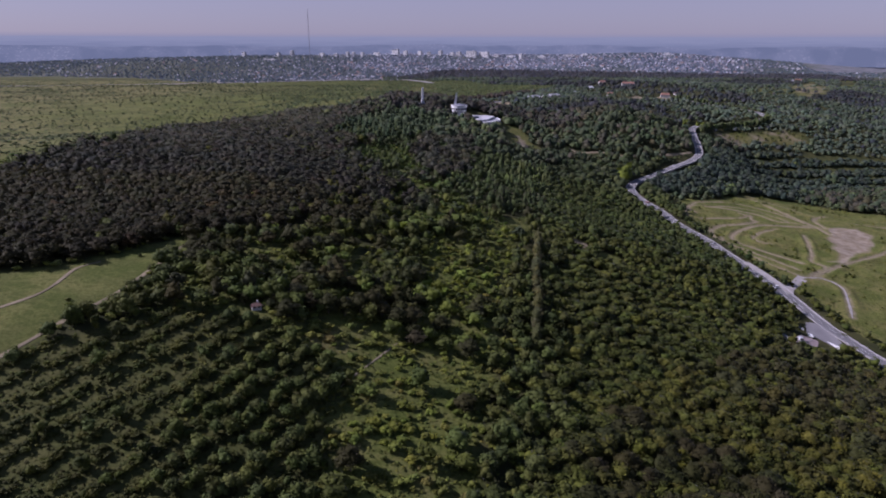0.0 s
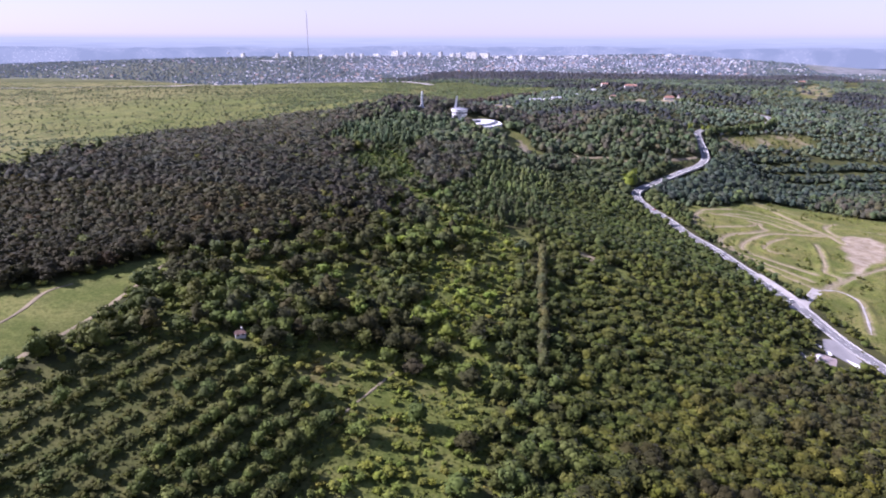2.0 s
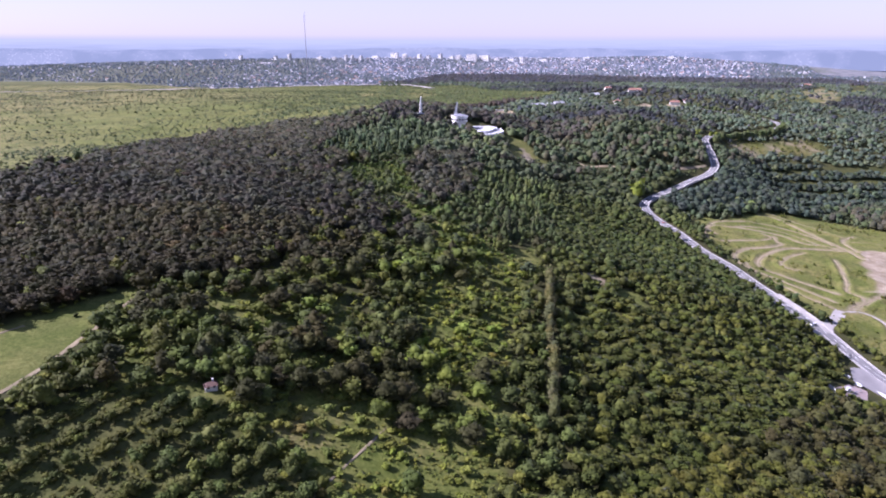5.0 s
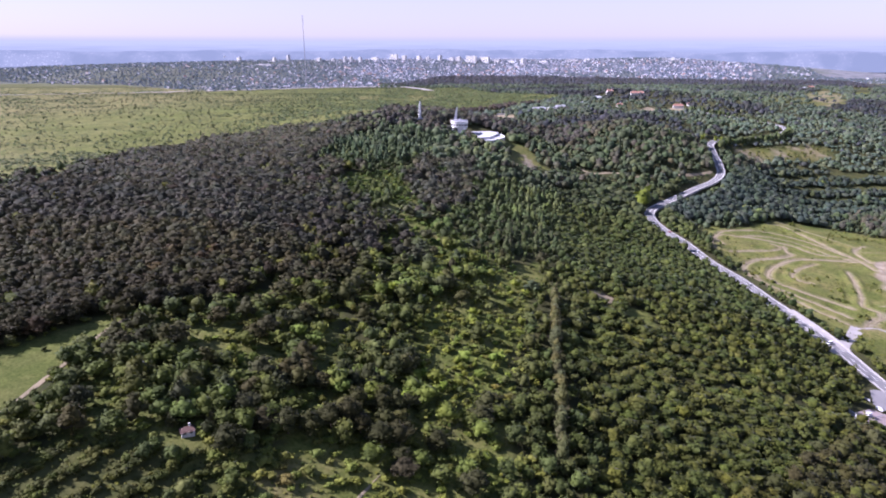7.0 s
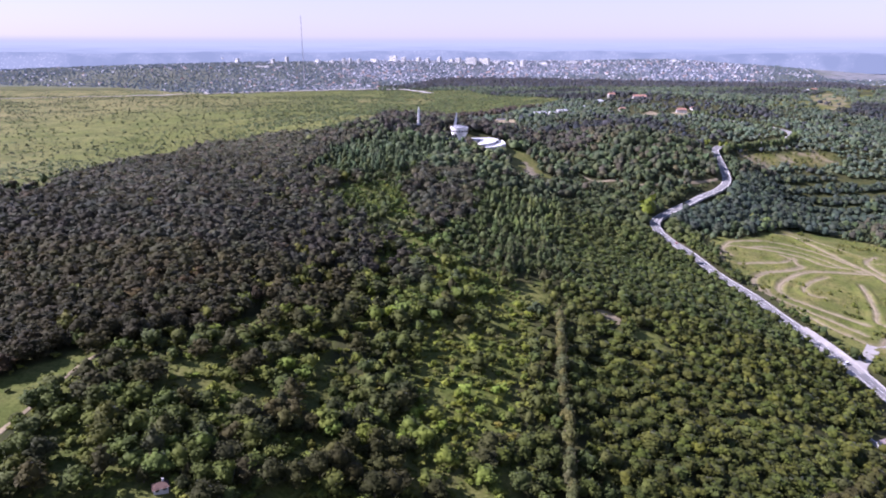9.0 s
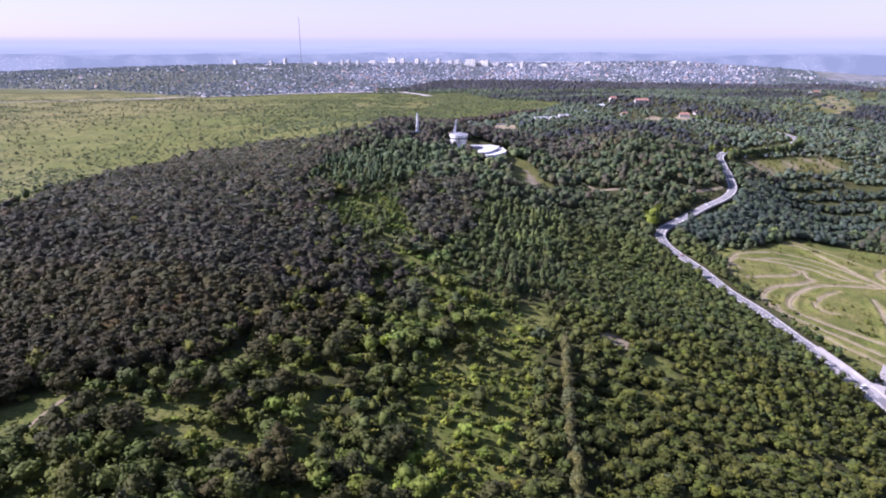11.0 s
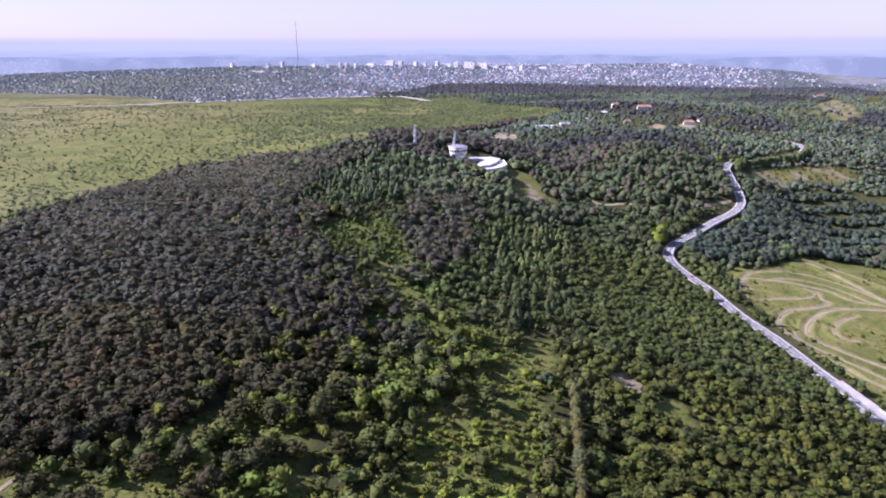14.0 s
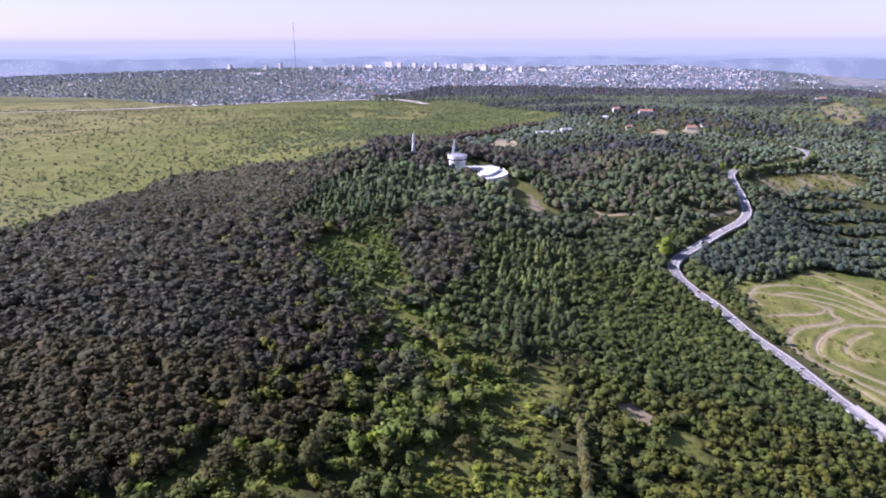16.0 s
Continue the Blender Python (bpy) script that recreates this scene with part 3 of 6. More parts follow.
# ---- roads and tracks ----
def ribbon(name, line, half, mat, lift=0.12, uneven=0.0):
    """A strip laid on the ground along a line, level across, with sides that go down into the ground."""
    c = smooth_line(line)
    d = np.gradient(c, axis=0)
    d /= np.linalg.norm(d, axis=1)[:, None]
    nrm = np.stack([d[:, 1], -d[:, 0]], -1)
    run = np.arange(len(c))
    wob = 1 + uneven * (0.6 * np.sin(run * 0.9 + line[0][0]) + 0.4 * np.sin(run * 0.37 + line[0][1]))
    ends = np.clip(np.minimum(run, len(c) - 1 - run) / 3, 0.3, 1) if uneven else 1
    hw = half * wob * ends * np.ones(len(c))
    zs = np.max([height(c[:, 0] + nrm[:, 0] * o, c[:, 1] + nrm[:, 1] * o) for o in (-half, -half / 2, 0, half / 2, half)], axis=0)
    k = np.ones(5) / 5
    zs = np.maximum(zs, np.convolve(np.pad(zs, 2, mode="edge"), k, "valid")) + lift
    rows = [np.concatenate([c + nrm * (hw * o + e)[:, None], (zs + dz)[:, None]], 1) for o, e, dz in ((-1, -0.5, -2.5), (-1, 0, 0), (1, 0, 0), (1, 0.5, -2.5))]
    if uneven:
        rows = []
        for o, e, dz in ((-1, -0.4, -0.5), (-1, 0, 0), (0, 0, 0.03), (1, 0, 0), (1, 0.4, -0.5)):
            q = c + nrm * (hw * o + e)[:, None]
            rows.append(np.concatenate([q, (height(q[:, 0], q[:, 1]) + lift + dz)[:, None]], 1))
    n = len(c)
    V = np.vstack(rows)
    i = np.arange(n - 1)
    F = np.vstack([np.stack([a * n + i, (a + 1) * n + i, (a + 1) * n + i + 1, a * n + i + 1], -1) for a in range(len(rows) - 1)])
    return mesh_of(name, V, F, mat), c, zs, nrm


me, ROAD_C, ROAD_H, ROAD_N = ribbon("road", ROAD, 6.6, M_SHOULDER, 0.15)
road = tagged(new("road", me), "winding pale grey country road with gravel shoulders", "road", kind="structure")


def strip(name, off, half, mat, lift, parent, dash=None, span=None, label=""):
    """A flat band on the road at an offset from its middle."""
    V, F = [], []
    run = np.concatenate([[0], np.cumsum(np.linalg.norm(np.diff(ROAD_C, axis=0), axis=1))])
    for i in range(len(ROAD_C) - 1):
        if dash and (run[i] % dash[0]) > dash[1]:
            continue
        if span and not span[0] < run[i] < span[1]:
            continue
        k = len(V)
        for j, o in ((i, off - half), (i, off + half), (i + 1, off + half), (i + 1, off - half)):
            p = ROAD_C[j] + ROAD_N[j] * o
            V.append((p[0], p[1], ROAD_H[j] + lift))
        F.append((k, k + 1, k + 2, k + 3))
    ob = new(name, mesh_of(name, np.array(V), np.array(F), mat))
    ob.parent = parent
    if label:
        tagged(ob, label)
    return ob


strip("carriageway", 0, 5.2, M_ASPHALT, 0.03, road, label="worn grey asphalt carriageway")
strip("lay_by", 5.2, 4.2, M_SHOULDER, 0.06, road, span=(603, 672), label="pale gravel lay-by widening the road")
strip("edge_line", -4.7, 0.13, M_PAINT, 0.045, road)
strip("edge_line", 4.7, 0.13, M_PAINT, 0.045, road)
strip("centre_line", 0, 0.15, M_PAINT, 0.045, road, dash=(12, 7))

for line, half in TRACKS:
    far, field = line[0][1] > 1250, line[0][0] > 330 and line[0][1] < 1040
    me, *_ = ribbon("dirt_track", line, half * (0.42 if field else 1.0), M_SHOULDER if half in (2.3, 12.0) else M_DIRT, 2.6 if half == 12.0 else 1.2 if far else 0.22, 0.3)
    tagged(new("dirt_track", me), "pale trodden dirt track through grass", "track", "dirt tracks", "structure")


def patch(name, poly, mat, lift, label, category):
    """A flat piece of ground draped on the slope: a fan of small cells inside the outline."""
    p = np.array(poly, float)
    xs, ys = np.arange(p[:, 0].min(), p[:, 0].max(), 1.0), np.arange(p[:, 1].min(), p[:, 1].max(), 1.0)
    X, Y = np.meshgrid(xs, ys)
    keep = inside(X[:-1, :-1] + 0.5, Y[:-1, :-1] + 0.5, poly)
    V = np.stack([X, Y, height(X, Y) + lift], -1).reshape(-1, 3)
    i = (np.arange(len(ys) - 1)[:, None] * len(xs) + np.arange(len(xs) - 1))[keep]
    F = np.stack([i, i + 1, i + len(xs) + 1, i + len(xs)], -1)
    used, inv = np.unique(F, return_inverse=True)
    return tagged(new(name, mesh_of(name, V[used], inv.reshape(F.shape), mat, True)), label, category, kind="structure")


# ---- trees ----
RNG = np.random.default_rng(7)
G5 = (1 + 5**0.5) / 2
ICO_V = np.array([(-1, G5, 0), (1, G5, 0), (-1, -G5, 0), (1, -G5, 0), (0, -1, G5), (0, 1, G5), (0, -1, -G5), (0, 1, -G5), (G5, 0, -1), (G5, 0, 1), (-G5, 0, -1), (-G5, 0, 1)]) / math.hypot(1, G5)
ICO_F = np.array([(0, 11, 5), (0, 5, 1), (0, 1, 7), (0, 7, 10), (0, 10, 11), (1, 5, 9), (5, 11, 4), (11, 10, 2), (10, 7, 6), (7, 1, 8),
                  (3, 9, 4), (3, 4, 2), (3, 2, 6), (3, 6, 8), (3, 8, 9), (4, 9, 5), (2, 4, 11), (6, 2, 10), (8, 6, 7), (9, 8, 1)])


def ico_fine():
    """A ball of 80 triangles."""
    V, F, seen = [tuple(v) for v in ICO_V], [], {}

    def mid(a, b):
        key = (min(a, b), max(a, b))
        if key not in seen:
            p = np.array(V[a]) + np.array(V[b])
            V.append(tuple(p / np.linalg.norm(p)))
            seen[key] = len(V) - 1
        return seen[key]
    for a, b, c in ICO_F:
        x, y, z = mid(a, b), mid(b, c), mid(c, a)
        F += [(a, x, z), (b, y, x), (c, z, y), (x, y, z)]
    return np.array(V), np.array(F)


FINE_V, FINE_F = ico_fine()


class Pile:
    """Gathers corners and triangles."""

    def __init__(self):
        self.v, self.f, self.n = [], [], 0

    def add(self, v, f):
        self.v.append(np.asarray(v, float))
        self.f.append(np.asarray(f) + self.n)
        self.n += len(v)

    def get(self):
        return np.vstack(self.v), np.vstack(self.f)


def puff(pile, c, r, rz, rng, fine=False, rough=0.2):
    """An uneven clump of leaves."""
    V, F = (FINE_V, FINE_F) if fine else (ICO_V, ICO_F)
    v = V * (1 + rough * rng.uniform(-1, 1, (len(V), 1))) * np.array([r, r, rz])
    a = rng.uniform(0, 6.28)
    rot = np.array([[math.cos(a), -math.sin(a), 0], [math.sin(a), math.cos(a), 0], [0, 0, 1]])
    pile.add(v @ rot.T + c, F)


def sprigs(pile, lobes, n, size, rng):
    """Loose three-cornered sprays of leaves, all round the lobes of a crown, that stand off from them."""
    k = rng.choice(len(lobes), n, p=np.array([q[1] ** 2 for q in lobes]) / sum(q[1] ** 2 for q in lobes))
    d = rng.normal(size=(n, 3))
    d[:, 2] = d[:, 2] * 0.8 + 0.35
    d /= np.linalg.norm(d, axis=1)[:, None]
    C = np.array([q[0] for q in lobes])[k]
    R = np.array([(q[1], q[1], q[2]) for q in lobes])[k]
    c = C + d * R * rng.uniform(0.74, 1.18, n)[:, None]
    aim = d + rng.normal(size=(n, 3)) * 0.5
    u = np.cross(aim, rng.normal(size=(n, 3)))
    u /= np.linalg.norm(u, axis=1)[:, None]
    w = np.cross(aim, u)
    w /= np.linalg.norm(w, axis=1)[:, None]
    s = (size * rng.uniform(0.6, 1.4, n))[:, None]
    V = np.stack([c - u * s - w * s * 0.6, c + u * s - w * s * 0.6, c + w * s * 1.1 + d * s * 0.3], 1).reshape(-1, 3)
    pile.add(V, np.arange(3 * n).reshape(n, 3))


def prism(pile, a, b, ra, rb, sides=5):
    """A tapered stem from a to b."""
    a, b = np.array(a, float), np.array(b, float)
    d = b - a
    u = np.cross(d, (0.3, 1, 0.2))
    u /= np.linalg.norm(u)
    w = np.cross(d, u)
    w /= np.linalg.norm(w)
    t = np.arange(sides) * 6.2832 / sides
    ring = np.cos(t)[:, None] * u + np.sin(t)[:, None] * w
    V = np.vstack([a + ring * ra, b + ring * rb])
    F = []
    for i in range(sides):
        j = (i + 1) % sides
        F += [(i, j, sides + j), (i, sides + j, sides + i)]
    pile.add(V, F)


LEVELS = 5


def crown(kind, level, rng):
    """The crown of a tree one unit high. level 0: close, to 4: far. Returns corners, triangles and the shade of each corner."""
    p = Pile()
    extra = (7, 5, 3, 1, 0)[level]
    lobes = []
    if kind == "leaf":
        lobes.append(((0, 0, 0.50), 0.29, 0.42))
        for i in range(extra):
            a, z = i * 2.4 + rng.uniform(0, 1.2), rng.uniform(0.34, 0.74)
            q = 0.20 if z < 0.6 else 0.15
            lobes.append(((q * math.cos(a), q * math.sin(a), z), rng.uniform(0.13, 0.19), rng.uniform(0.15, 0.22)))
    elif kind == "pine":
        lobes.append(((0, 0, 0.55), 0.27, 0.40))
        lobes.append(((rng.uniform(-0.05, 0.05), rng.uniform(-0.05, 0.05), 0.84), 0.13, 0.15))
        for i in range(extra):
            a, z = i * 2.4 + rng.uniform(0, 1.2), rng.uniform(0.30, 0.70)
            lobes.append(((0.21 * math.cos(a), 0.21 * math.sin(a), z), rng.uniform(0.11, 0.16), rng.uniform(0.10, 0.14)))
    elif kind == "poplar":
        lobes.append(((0, 0, 0.52), 0.13, 0.46))
        for i in range(extra):
            a, z = i * 2.4, rng.uniform(0.25, 0.75)
            lobes.append(((0.07 * math.cos(a), 0.07 * math.sin(a), z), 0.09, 0.16))
    elif kind == "bush":
        lobes.append(((0, 0, 0.40), 0.42, 0.42))
        for i in range(extra):
            a = i * 2.4 + rng.uniform(0, 1.5)
            lobes.append(((0.32 * math.cos(a), 0.32 * math.sin(a), rng.uniform(0.25, 0.55)), rng.uniform(0.2, 0.30), rng.uniform(0.2, 0.28)))
    if kind == "cone":
        tiers, sides = ((8, 9), (7, 8), (5, 7), (4, 6), (2, 5))[level]
        for i in range(tiers):
            z0, z1 = 0.10 + 0.80 * i / tiers, 0.10 + 0.80 * (i + 1.8) / tiers
            r = 0.22 * (1 - 0.85 * i / tiers)
            t = np.arange(sides) * 6.2832 / sides + rng.uniform(0, 6)
            q = r * rng.uniform(0.65, 1.2, sides)
            ring = np.stack([q * np.cos(t), q * np.sin(t), z0 + rng.uniform(-0.04, 0.02, sides)], -1)
            p.add(np.vstack([ring, [(0, 0, min(1.0, z1))]]), [(j, (j + 1) % sides, sides) for j in range(sides)])
            lobes.append(((0, 0, z0 + 0.06), r * 0.85, 0.10))
    elif level == 4 and kind == "bush":
        t = np.arange(6) * 1.0472
        q = 0.44 * rng.uniform(0.75, 1.25, 6)
        ring = np.stack([q * np.cos(t), q * np.sin(t), rng.uniform(0.05, 0.3, 6)], -1)
        p.add(np.vstack([ring, [(rng.uniform(-0.1, 0.1), rng.uniform(-0.1, 0.1), 0.85)]]), [(j, (j + 1) % 6, 6) for j in range(6)])
    elif level == 4:
        c, r, rz = lobes[0]
        t = np.arange(4) * 1.5708
        q = r * rng.uniform(0.75, 1.35, 4)
        ring = [np.stack([q * f * np.cos(t + o), q * f * np.sin(t + o), c[2] + rz * (e + rng.uniform(-0.12, 0.12, 4))], -1) for f, e, o in ((0.85, -0.6, 0), (0.8, 0.4, 0.6))]
        p.add(np.vstack([*ring, [(0, 0, c[2] + rz)]]), [k for j in range(4) for k in ((j, (j + 1) % 4, 4 + j), ((j + 1) % 4, 4 + (j + 1) % 4, 4 + j), (4 + j, 4 + (j + 1) % 4, 8))])
    else:
        for k, (c, r, rz) in enumerate(lobes[:1] if level == 3 else lobes):
            puff(p, np.array(c), r * 0.80, rz * 0.82, rng, fine=level == 0 and k == 0, rough=0.26)
    solid = sum(len(v) for v in p.v)
    n = {"leaf": (620, 170, 50, 18, 6), "pine": (700, 220, 66, 22, 7), "poplar": (520, 300, 90, 30, 8), "bush": (330, 76, 26, 8, 3), "cone": (420, 160, 60, 16, 4)}[kind][level]
    size = {"leaf": 0.030, "pine": 0.026, "poplar": 0.026, "bush": 0.056, "cone": 0.028}[kind] * (1.0, 1.45, 2.1, 2.9, 4.2)[level]
    if n:
        sprigs(p, lobes, n, size, rng)
    if level in (1, 2) and kind != "bush":
        prism(p, (0, 0, -0.1), (0, 0, 0.5), 0.025, 0.012, 3)
    V, F = p.get()
    shade = np.ones(len(V))
    shade[solid:solid + 3 * n] = np.repeat(rng.uniform(0.84, 1.18, n), 3)
    return V, F, shade


KINDS = ("leaf", "pine", "cone", "bush", "poplar")
TEMPLATES = {(k, lv): [crown(k, lv, RNG) for _ in range((6, 12, 12, 10, 8)[lv])] for k in KINDS for lv in range(LEVELS)}
TREE_MAT = {"leaf": M_LEAF, "pine": M_PINE, "cone": M_SPRUCE, "bush": M_BUSH, "poplar": M_LEAF}


def planted(kind, level, x, y, h, wide, tint):
    """All the trees of a kind and closeness as one pile of corners, triangles and tints."""
    Vs, Fs, Ts, n = [], [], [], 0
    z = height(x, y)
    pick = RNG.integers(0, len(TEMPLATES[kind, level]), len(x))
    spin = RNG.uniform(0, 6.2832, len(x))
    for j, (tv, tf, ts) in enumerate(TEMPLATES[kind, level]):
        m = np.nonzero(pick == j)[0]
        if not len(m):
            continue
        c, s = np.cos(spin[m])[:, None], np.sin(spin[m])[:, None]
        w = (h[m] * wide[m])[:, None]
        V = np.stack([(c * tv[:, 0] - s * tv[:, 1]) * w + x[m][:, None], (s * tv[:, 0] + c * tv[:, 1]) * w + y[m][:, None], tv[:, 2] * h[m][:, None] + z[m][:, None]], -1)
        Vs.append(V.reshape(-1, 3))
        Fs.append((tf[None] + (np.arange(len(m)) * len(tv))[:, None, None]).reshape(-1, 3) + n)
        Ts.append((tint[m][:, None, :] * ts[None, :, None]).reshape(-1, 3))
        n += len(m) * len(tv)
    return np.vstack(Vs), np.vstack(Fs), np.vstack(Ts)


def lattice(x0, x1, y0, y1, step):
    xs, ys = np.arange(x0, x1, step), np.arange(y0, y1, step * 0.87)
    X, Y = np.meshgrid(xs, ys)
    X = X + (np.arange(len(ys)) % 2 * step / 2)[:, None]
    X = X + RNG.uniform(-0.48, 0.48, X.shape) * step
    Y = Y + RNG.uniform(-0.48, 0.48, Y.shape) * step
    return X.ravel(), Y.ravel()


def in_sight(x, y, z, margin=25.0):
    """The wedge of land that the way looks over."""
    depth = y * 0.953 + (262 - z) * 0.302
    return (y > 165) & (np.abs(x) < 0.69 * depth + margin)


def free_ground(x, y, clear=1.5):
    """Land off the roads, the tracks and the buildings' plots."""
    ok = from_line(x, y, ROAD) > 9.0 + 2.2 * clear
    for line, half in TRACKS:
        ok &= ~(from_line(x, y, line) < half + clear)
    for poly in (PLOT, EARTH, STOP):
        ok &= ~inside(x, y, poly)
    ok &= np.hypot(x + 37, y - 1208) > 14
    ok &= ~((np.abs(x + 36) < 12) & (y > 1165) & (y < 1212))
    ok &= np.hypot(x - 26, y - 1188) > 21
    ok &= from_line(x, y, POPLARS) > 4.5
    ok &= ~inside(x, y, BANK)
    ok &= from_line(x, y, LANE) > 3.6
    ok &= np.hypot(x + 104, (y - 337) * 0.9) > 6
    return ok


PLOT = [(2, 1160), (30, 1142), (60, 1110), (94, 1128), (112, 1165), (104, 1212), (60, 1226), (30, 1208)]
THICKETS = [(366, 782), (367, 748), (357, 659), (363, 652), (372, 637), (376, 631), (417, 748), (420, 739), (418, 705), (424, 697), (455, 695), (494, 991), (466, 714), (372, 598), (383, 589), (350, 800)]
BELT = [(-82, 1240), (-15, 1345), (48, 1515), (120, 1600), (212, 1680)]
LANE = [(152, 486), (165, 487), (204, 508), (244, 516), (282, 530)]
POPLARS = [(84, 560), (77, 515), (71, 470), (66, 425), (58, 375)]
STOP = [(300, 519), (331, 526), (360, 533), (369, 545), (354, 590), (340, 572), (330, 557), (302, 543)]

# where each tree stands, of what kind, how high and broad and in what shade
SPOT = {k: [] for k in KINDS}


def put_trees(kind, x, y, h, wide, tint):
    SPOT[kind].append((x, y, h, wide, tint))


def tints(n, lo, hi, warm=0.0):
    """A shade for each tree: lighter or darker, now and then more yellow or brown."""
    v = RNG.uniform(lo, hi, n)
    t = np.stack([v, v, v], -1)
    t[:, 0] *= 1 + warm + RNG.uniform(-0.12, 0.12, n)
    t[:, 2] *= RNG.uniform(0.75, 1.15, n)
    return t


def grow_woods():
    # each wood has its own spacing: close green broadleaf on the slope down to the road, wider pines on the ridge, mixed trees elsewhere
    for step, which in ((6.5, "slope"), (7.1, "pines"), (7.7, "mixed"), (7.6, "stands")):
        x, y = lattice(-1050, 1150, 165, 1330, step)
        z = height(x, y)
        ok = in_sight(x, y, z) & free_ground(x, y, 2.0)
        x, y = x[ok], y[ok]
        a, b = ragged(x, y)
        bare = inside(a, b, MEADOW) | inside(a, b, FIELD) | inside(a, b, SLOPE) | inside(a, b, PLATEAU) | inside(a, b, ROWS)
        pines = inside(a - np.abs(RNG.normal(0, 1, len(a))) * np.interp(b, [430, 470, 800, 860], [0, 34, 34, 6]), b, PINES) & ~inside(a, b, SPRUCES)
        stands = inside(a, b, SPRUCES) | inside(a, b, CONES) | inside(a, b, CONIFERS)
        slope = inside(a, b, GREEN_WOOD) & ~stands
        here = {"slope": slope, "pines": pines, "stands": stands & ~pines, "mixed": ~(slope | pines | stands)}[which] & ~bare
        x, y, a, b = x[here], y[here], a[here], b[here]
        n = len(x)
        u = RNG.uniform(0, 1, n)
        w1 = waves(x, y, 34.0)
        opened, mixed_, clearing = inside(a, b, OPEN), inside(a, b, MIXED), inside(a, b, CLEARING)
        brown, low, conifers = inside(a, b, BROWN_PINES), inside(a, b, LOW_PINES), inside(a, b, CONIFERS)
        keep = np.full(n, 0.92)
        keep[conifers] = 0.93
        keep[opened] = np.clip(0.55 + 0.8 * waves(x, y, 15.0, 0.7) + 0.25 * (x < -15), 0.1, 0.95)[opened]
        keep[mixed_] = np.clip(0.62 + 0.8 * waves(x, y, 12.0, 2.0), 0.12, 0.95)[mixed_]
        keep[clearing] = 0.45
        keep[in_glade(a, b)] = 0.12
        bright_, grove = in_any(a, b, BRIGHT), in_any(a, b, GROVES)
        keep[bright_] = 0.45
        keep[in_any(a, b, GRASSES) | inside(a, b, TAN)] = 0.2
        keep[in_any(a, b, GRASSES[5:])] = 0.42
        keep[in_any(a, b, GRASSES[:1])] = 0.03
        keep[grove] = 0.66
        kind = np.zeros(n, int)
        if which == "pines":
            fringe = ~inside(a + 48, b, PINES) & (b > 440) & (b < 860)
            kind[u < np.where(fringe, 0.52, 0.93)] = 1
        kind[brown & (u < 0.6)] = 1
        kind[mixed_ & (u < 0.3)] = 1
        kind[opened & (u < np.where((x < -10) & (y > 350), 0.4, 0.07))] = 1
        keep[opened & (y < 340)] *= 0.5
        kind[low & (w1 > -0.1) & (u < 0.33)] = 1
        if which == "stands":
            kind[u < 0.5] = 2
            kind[conifers & (u < 0.85)] = 1
        kind[(b > 1000) & (which == "mixed") & (u < 0.1 + 0.5 * (waves(x, y, 60.0, 3) > 0.55))] = 1
        belt = (which == "mixed") & (b > 1125) & (b < 1340) & (a > -150) & (a < 260) & ~((a > 95) & (b < 1215))
        kind[belt & (u < 0.6)] = 1
        kind[(opened | clearing) & (u > 0.8)] = 3
        kind[grove & (u < 0.35)] = 1
        kind[grove & (u > 0.8)] = 0
        keep[conifers & (x > 560) & (np.sin((y * 0.97 - x * 0.22) / 6.4 + 0.6 * np.sin(x / 70)) < -0.2)] = 0.02
        live = RNG.uniform(0, 1, n) < keep
        for code, name in enumerate(("leaf", "pine", "cone", "bush")):
            m = live & (kind == code)
            k = m.sum()
            X, Y = x[m], y[m]
            if name == "leaf":
                h = 4.6 + 5.0 * RNG.uniform(0, 1, k) ** 1.4 + 1.2 * waves(X, Y, 11.0, 3.0) if which == "slope" else 4.2 + 9 * RNG.uniform(0, 1, k) ** 1.3
                h += 0.8 * w1[m]
                olive = low[m] & (Y < 430)
                h[olive] *= 1.15
                tower = (which == "slope") & (RNG.uniform(0, 1, k) < 0.07)
                h[tower] = RNG.uniform(8.5, 12.5, tower.sum())
                loose = (opened | mixed_)[m] & ~grove[m] & ~bright_[m]
                big = loose & (RNG.uniform(0, 1, k) < 0.42)
                h[big] = RNG.uniform(8, 13, big.sum())
                h[loose & ~big] = RNG.uniform(2.2, 5, (loose & ~big).sum())
                h[grove[m]] = RNG.uniform(9, 14, grove[m].sum())
                h[bright_[m]] = RNG.uniform(3.5, 8, bright_[m].sum())
                wide = RNG.uniform(1.6, 2.3, k) * np.clip(7.5 / h, 0.8, 1.25) if which == "slope" else RNG.uniform(1.05, 1.5, k)
                stout = big | grove[m]
                wide[stout] = RNG.uniform(1.35, 1.8, stout.sum()) * np.clip(11 / h[stout], 0.85, 1.2)
                t = tints(k, 0.54, 0.80) * ((0.97, 0.94, 0.74) if which == "slope" else (1.0, 1.0, 0.98))
                t *= (1 + 0.10 * waves(X, Y, 40.0, 1.0) + 0.12 * waves(X, Y, 13.0, 4.0))[:, None]
                t[grove[m]] *= (1.13, 1.19, 1.0)
                t[big] *= (1.18, 1.21, 0.98)
                t[loose & (X < -85)] *= 0.86
                t[(loose | grove[m]) & (Y > 370) & (X > -95)] *= (1.20, 1.22, 1.1)
                t[loose & ~big] *= (1.22, 1.26, 0.95)
                lush = bright_[m] & (RNG.uniform(0, 1, k) < 0.6)
                t[lush] *= (1.65, 1.7, 0.95)
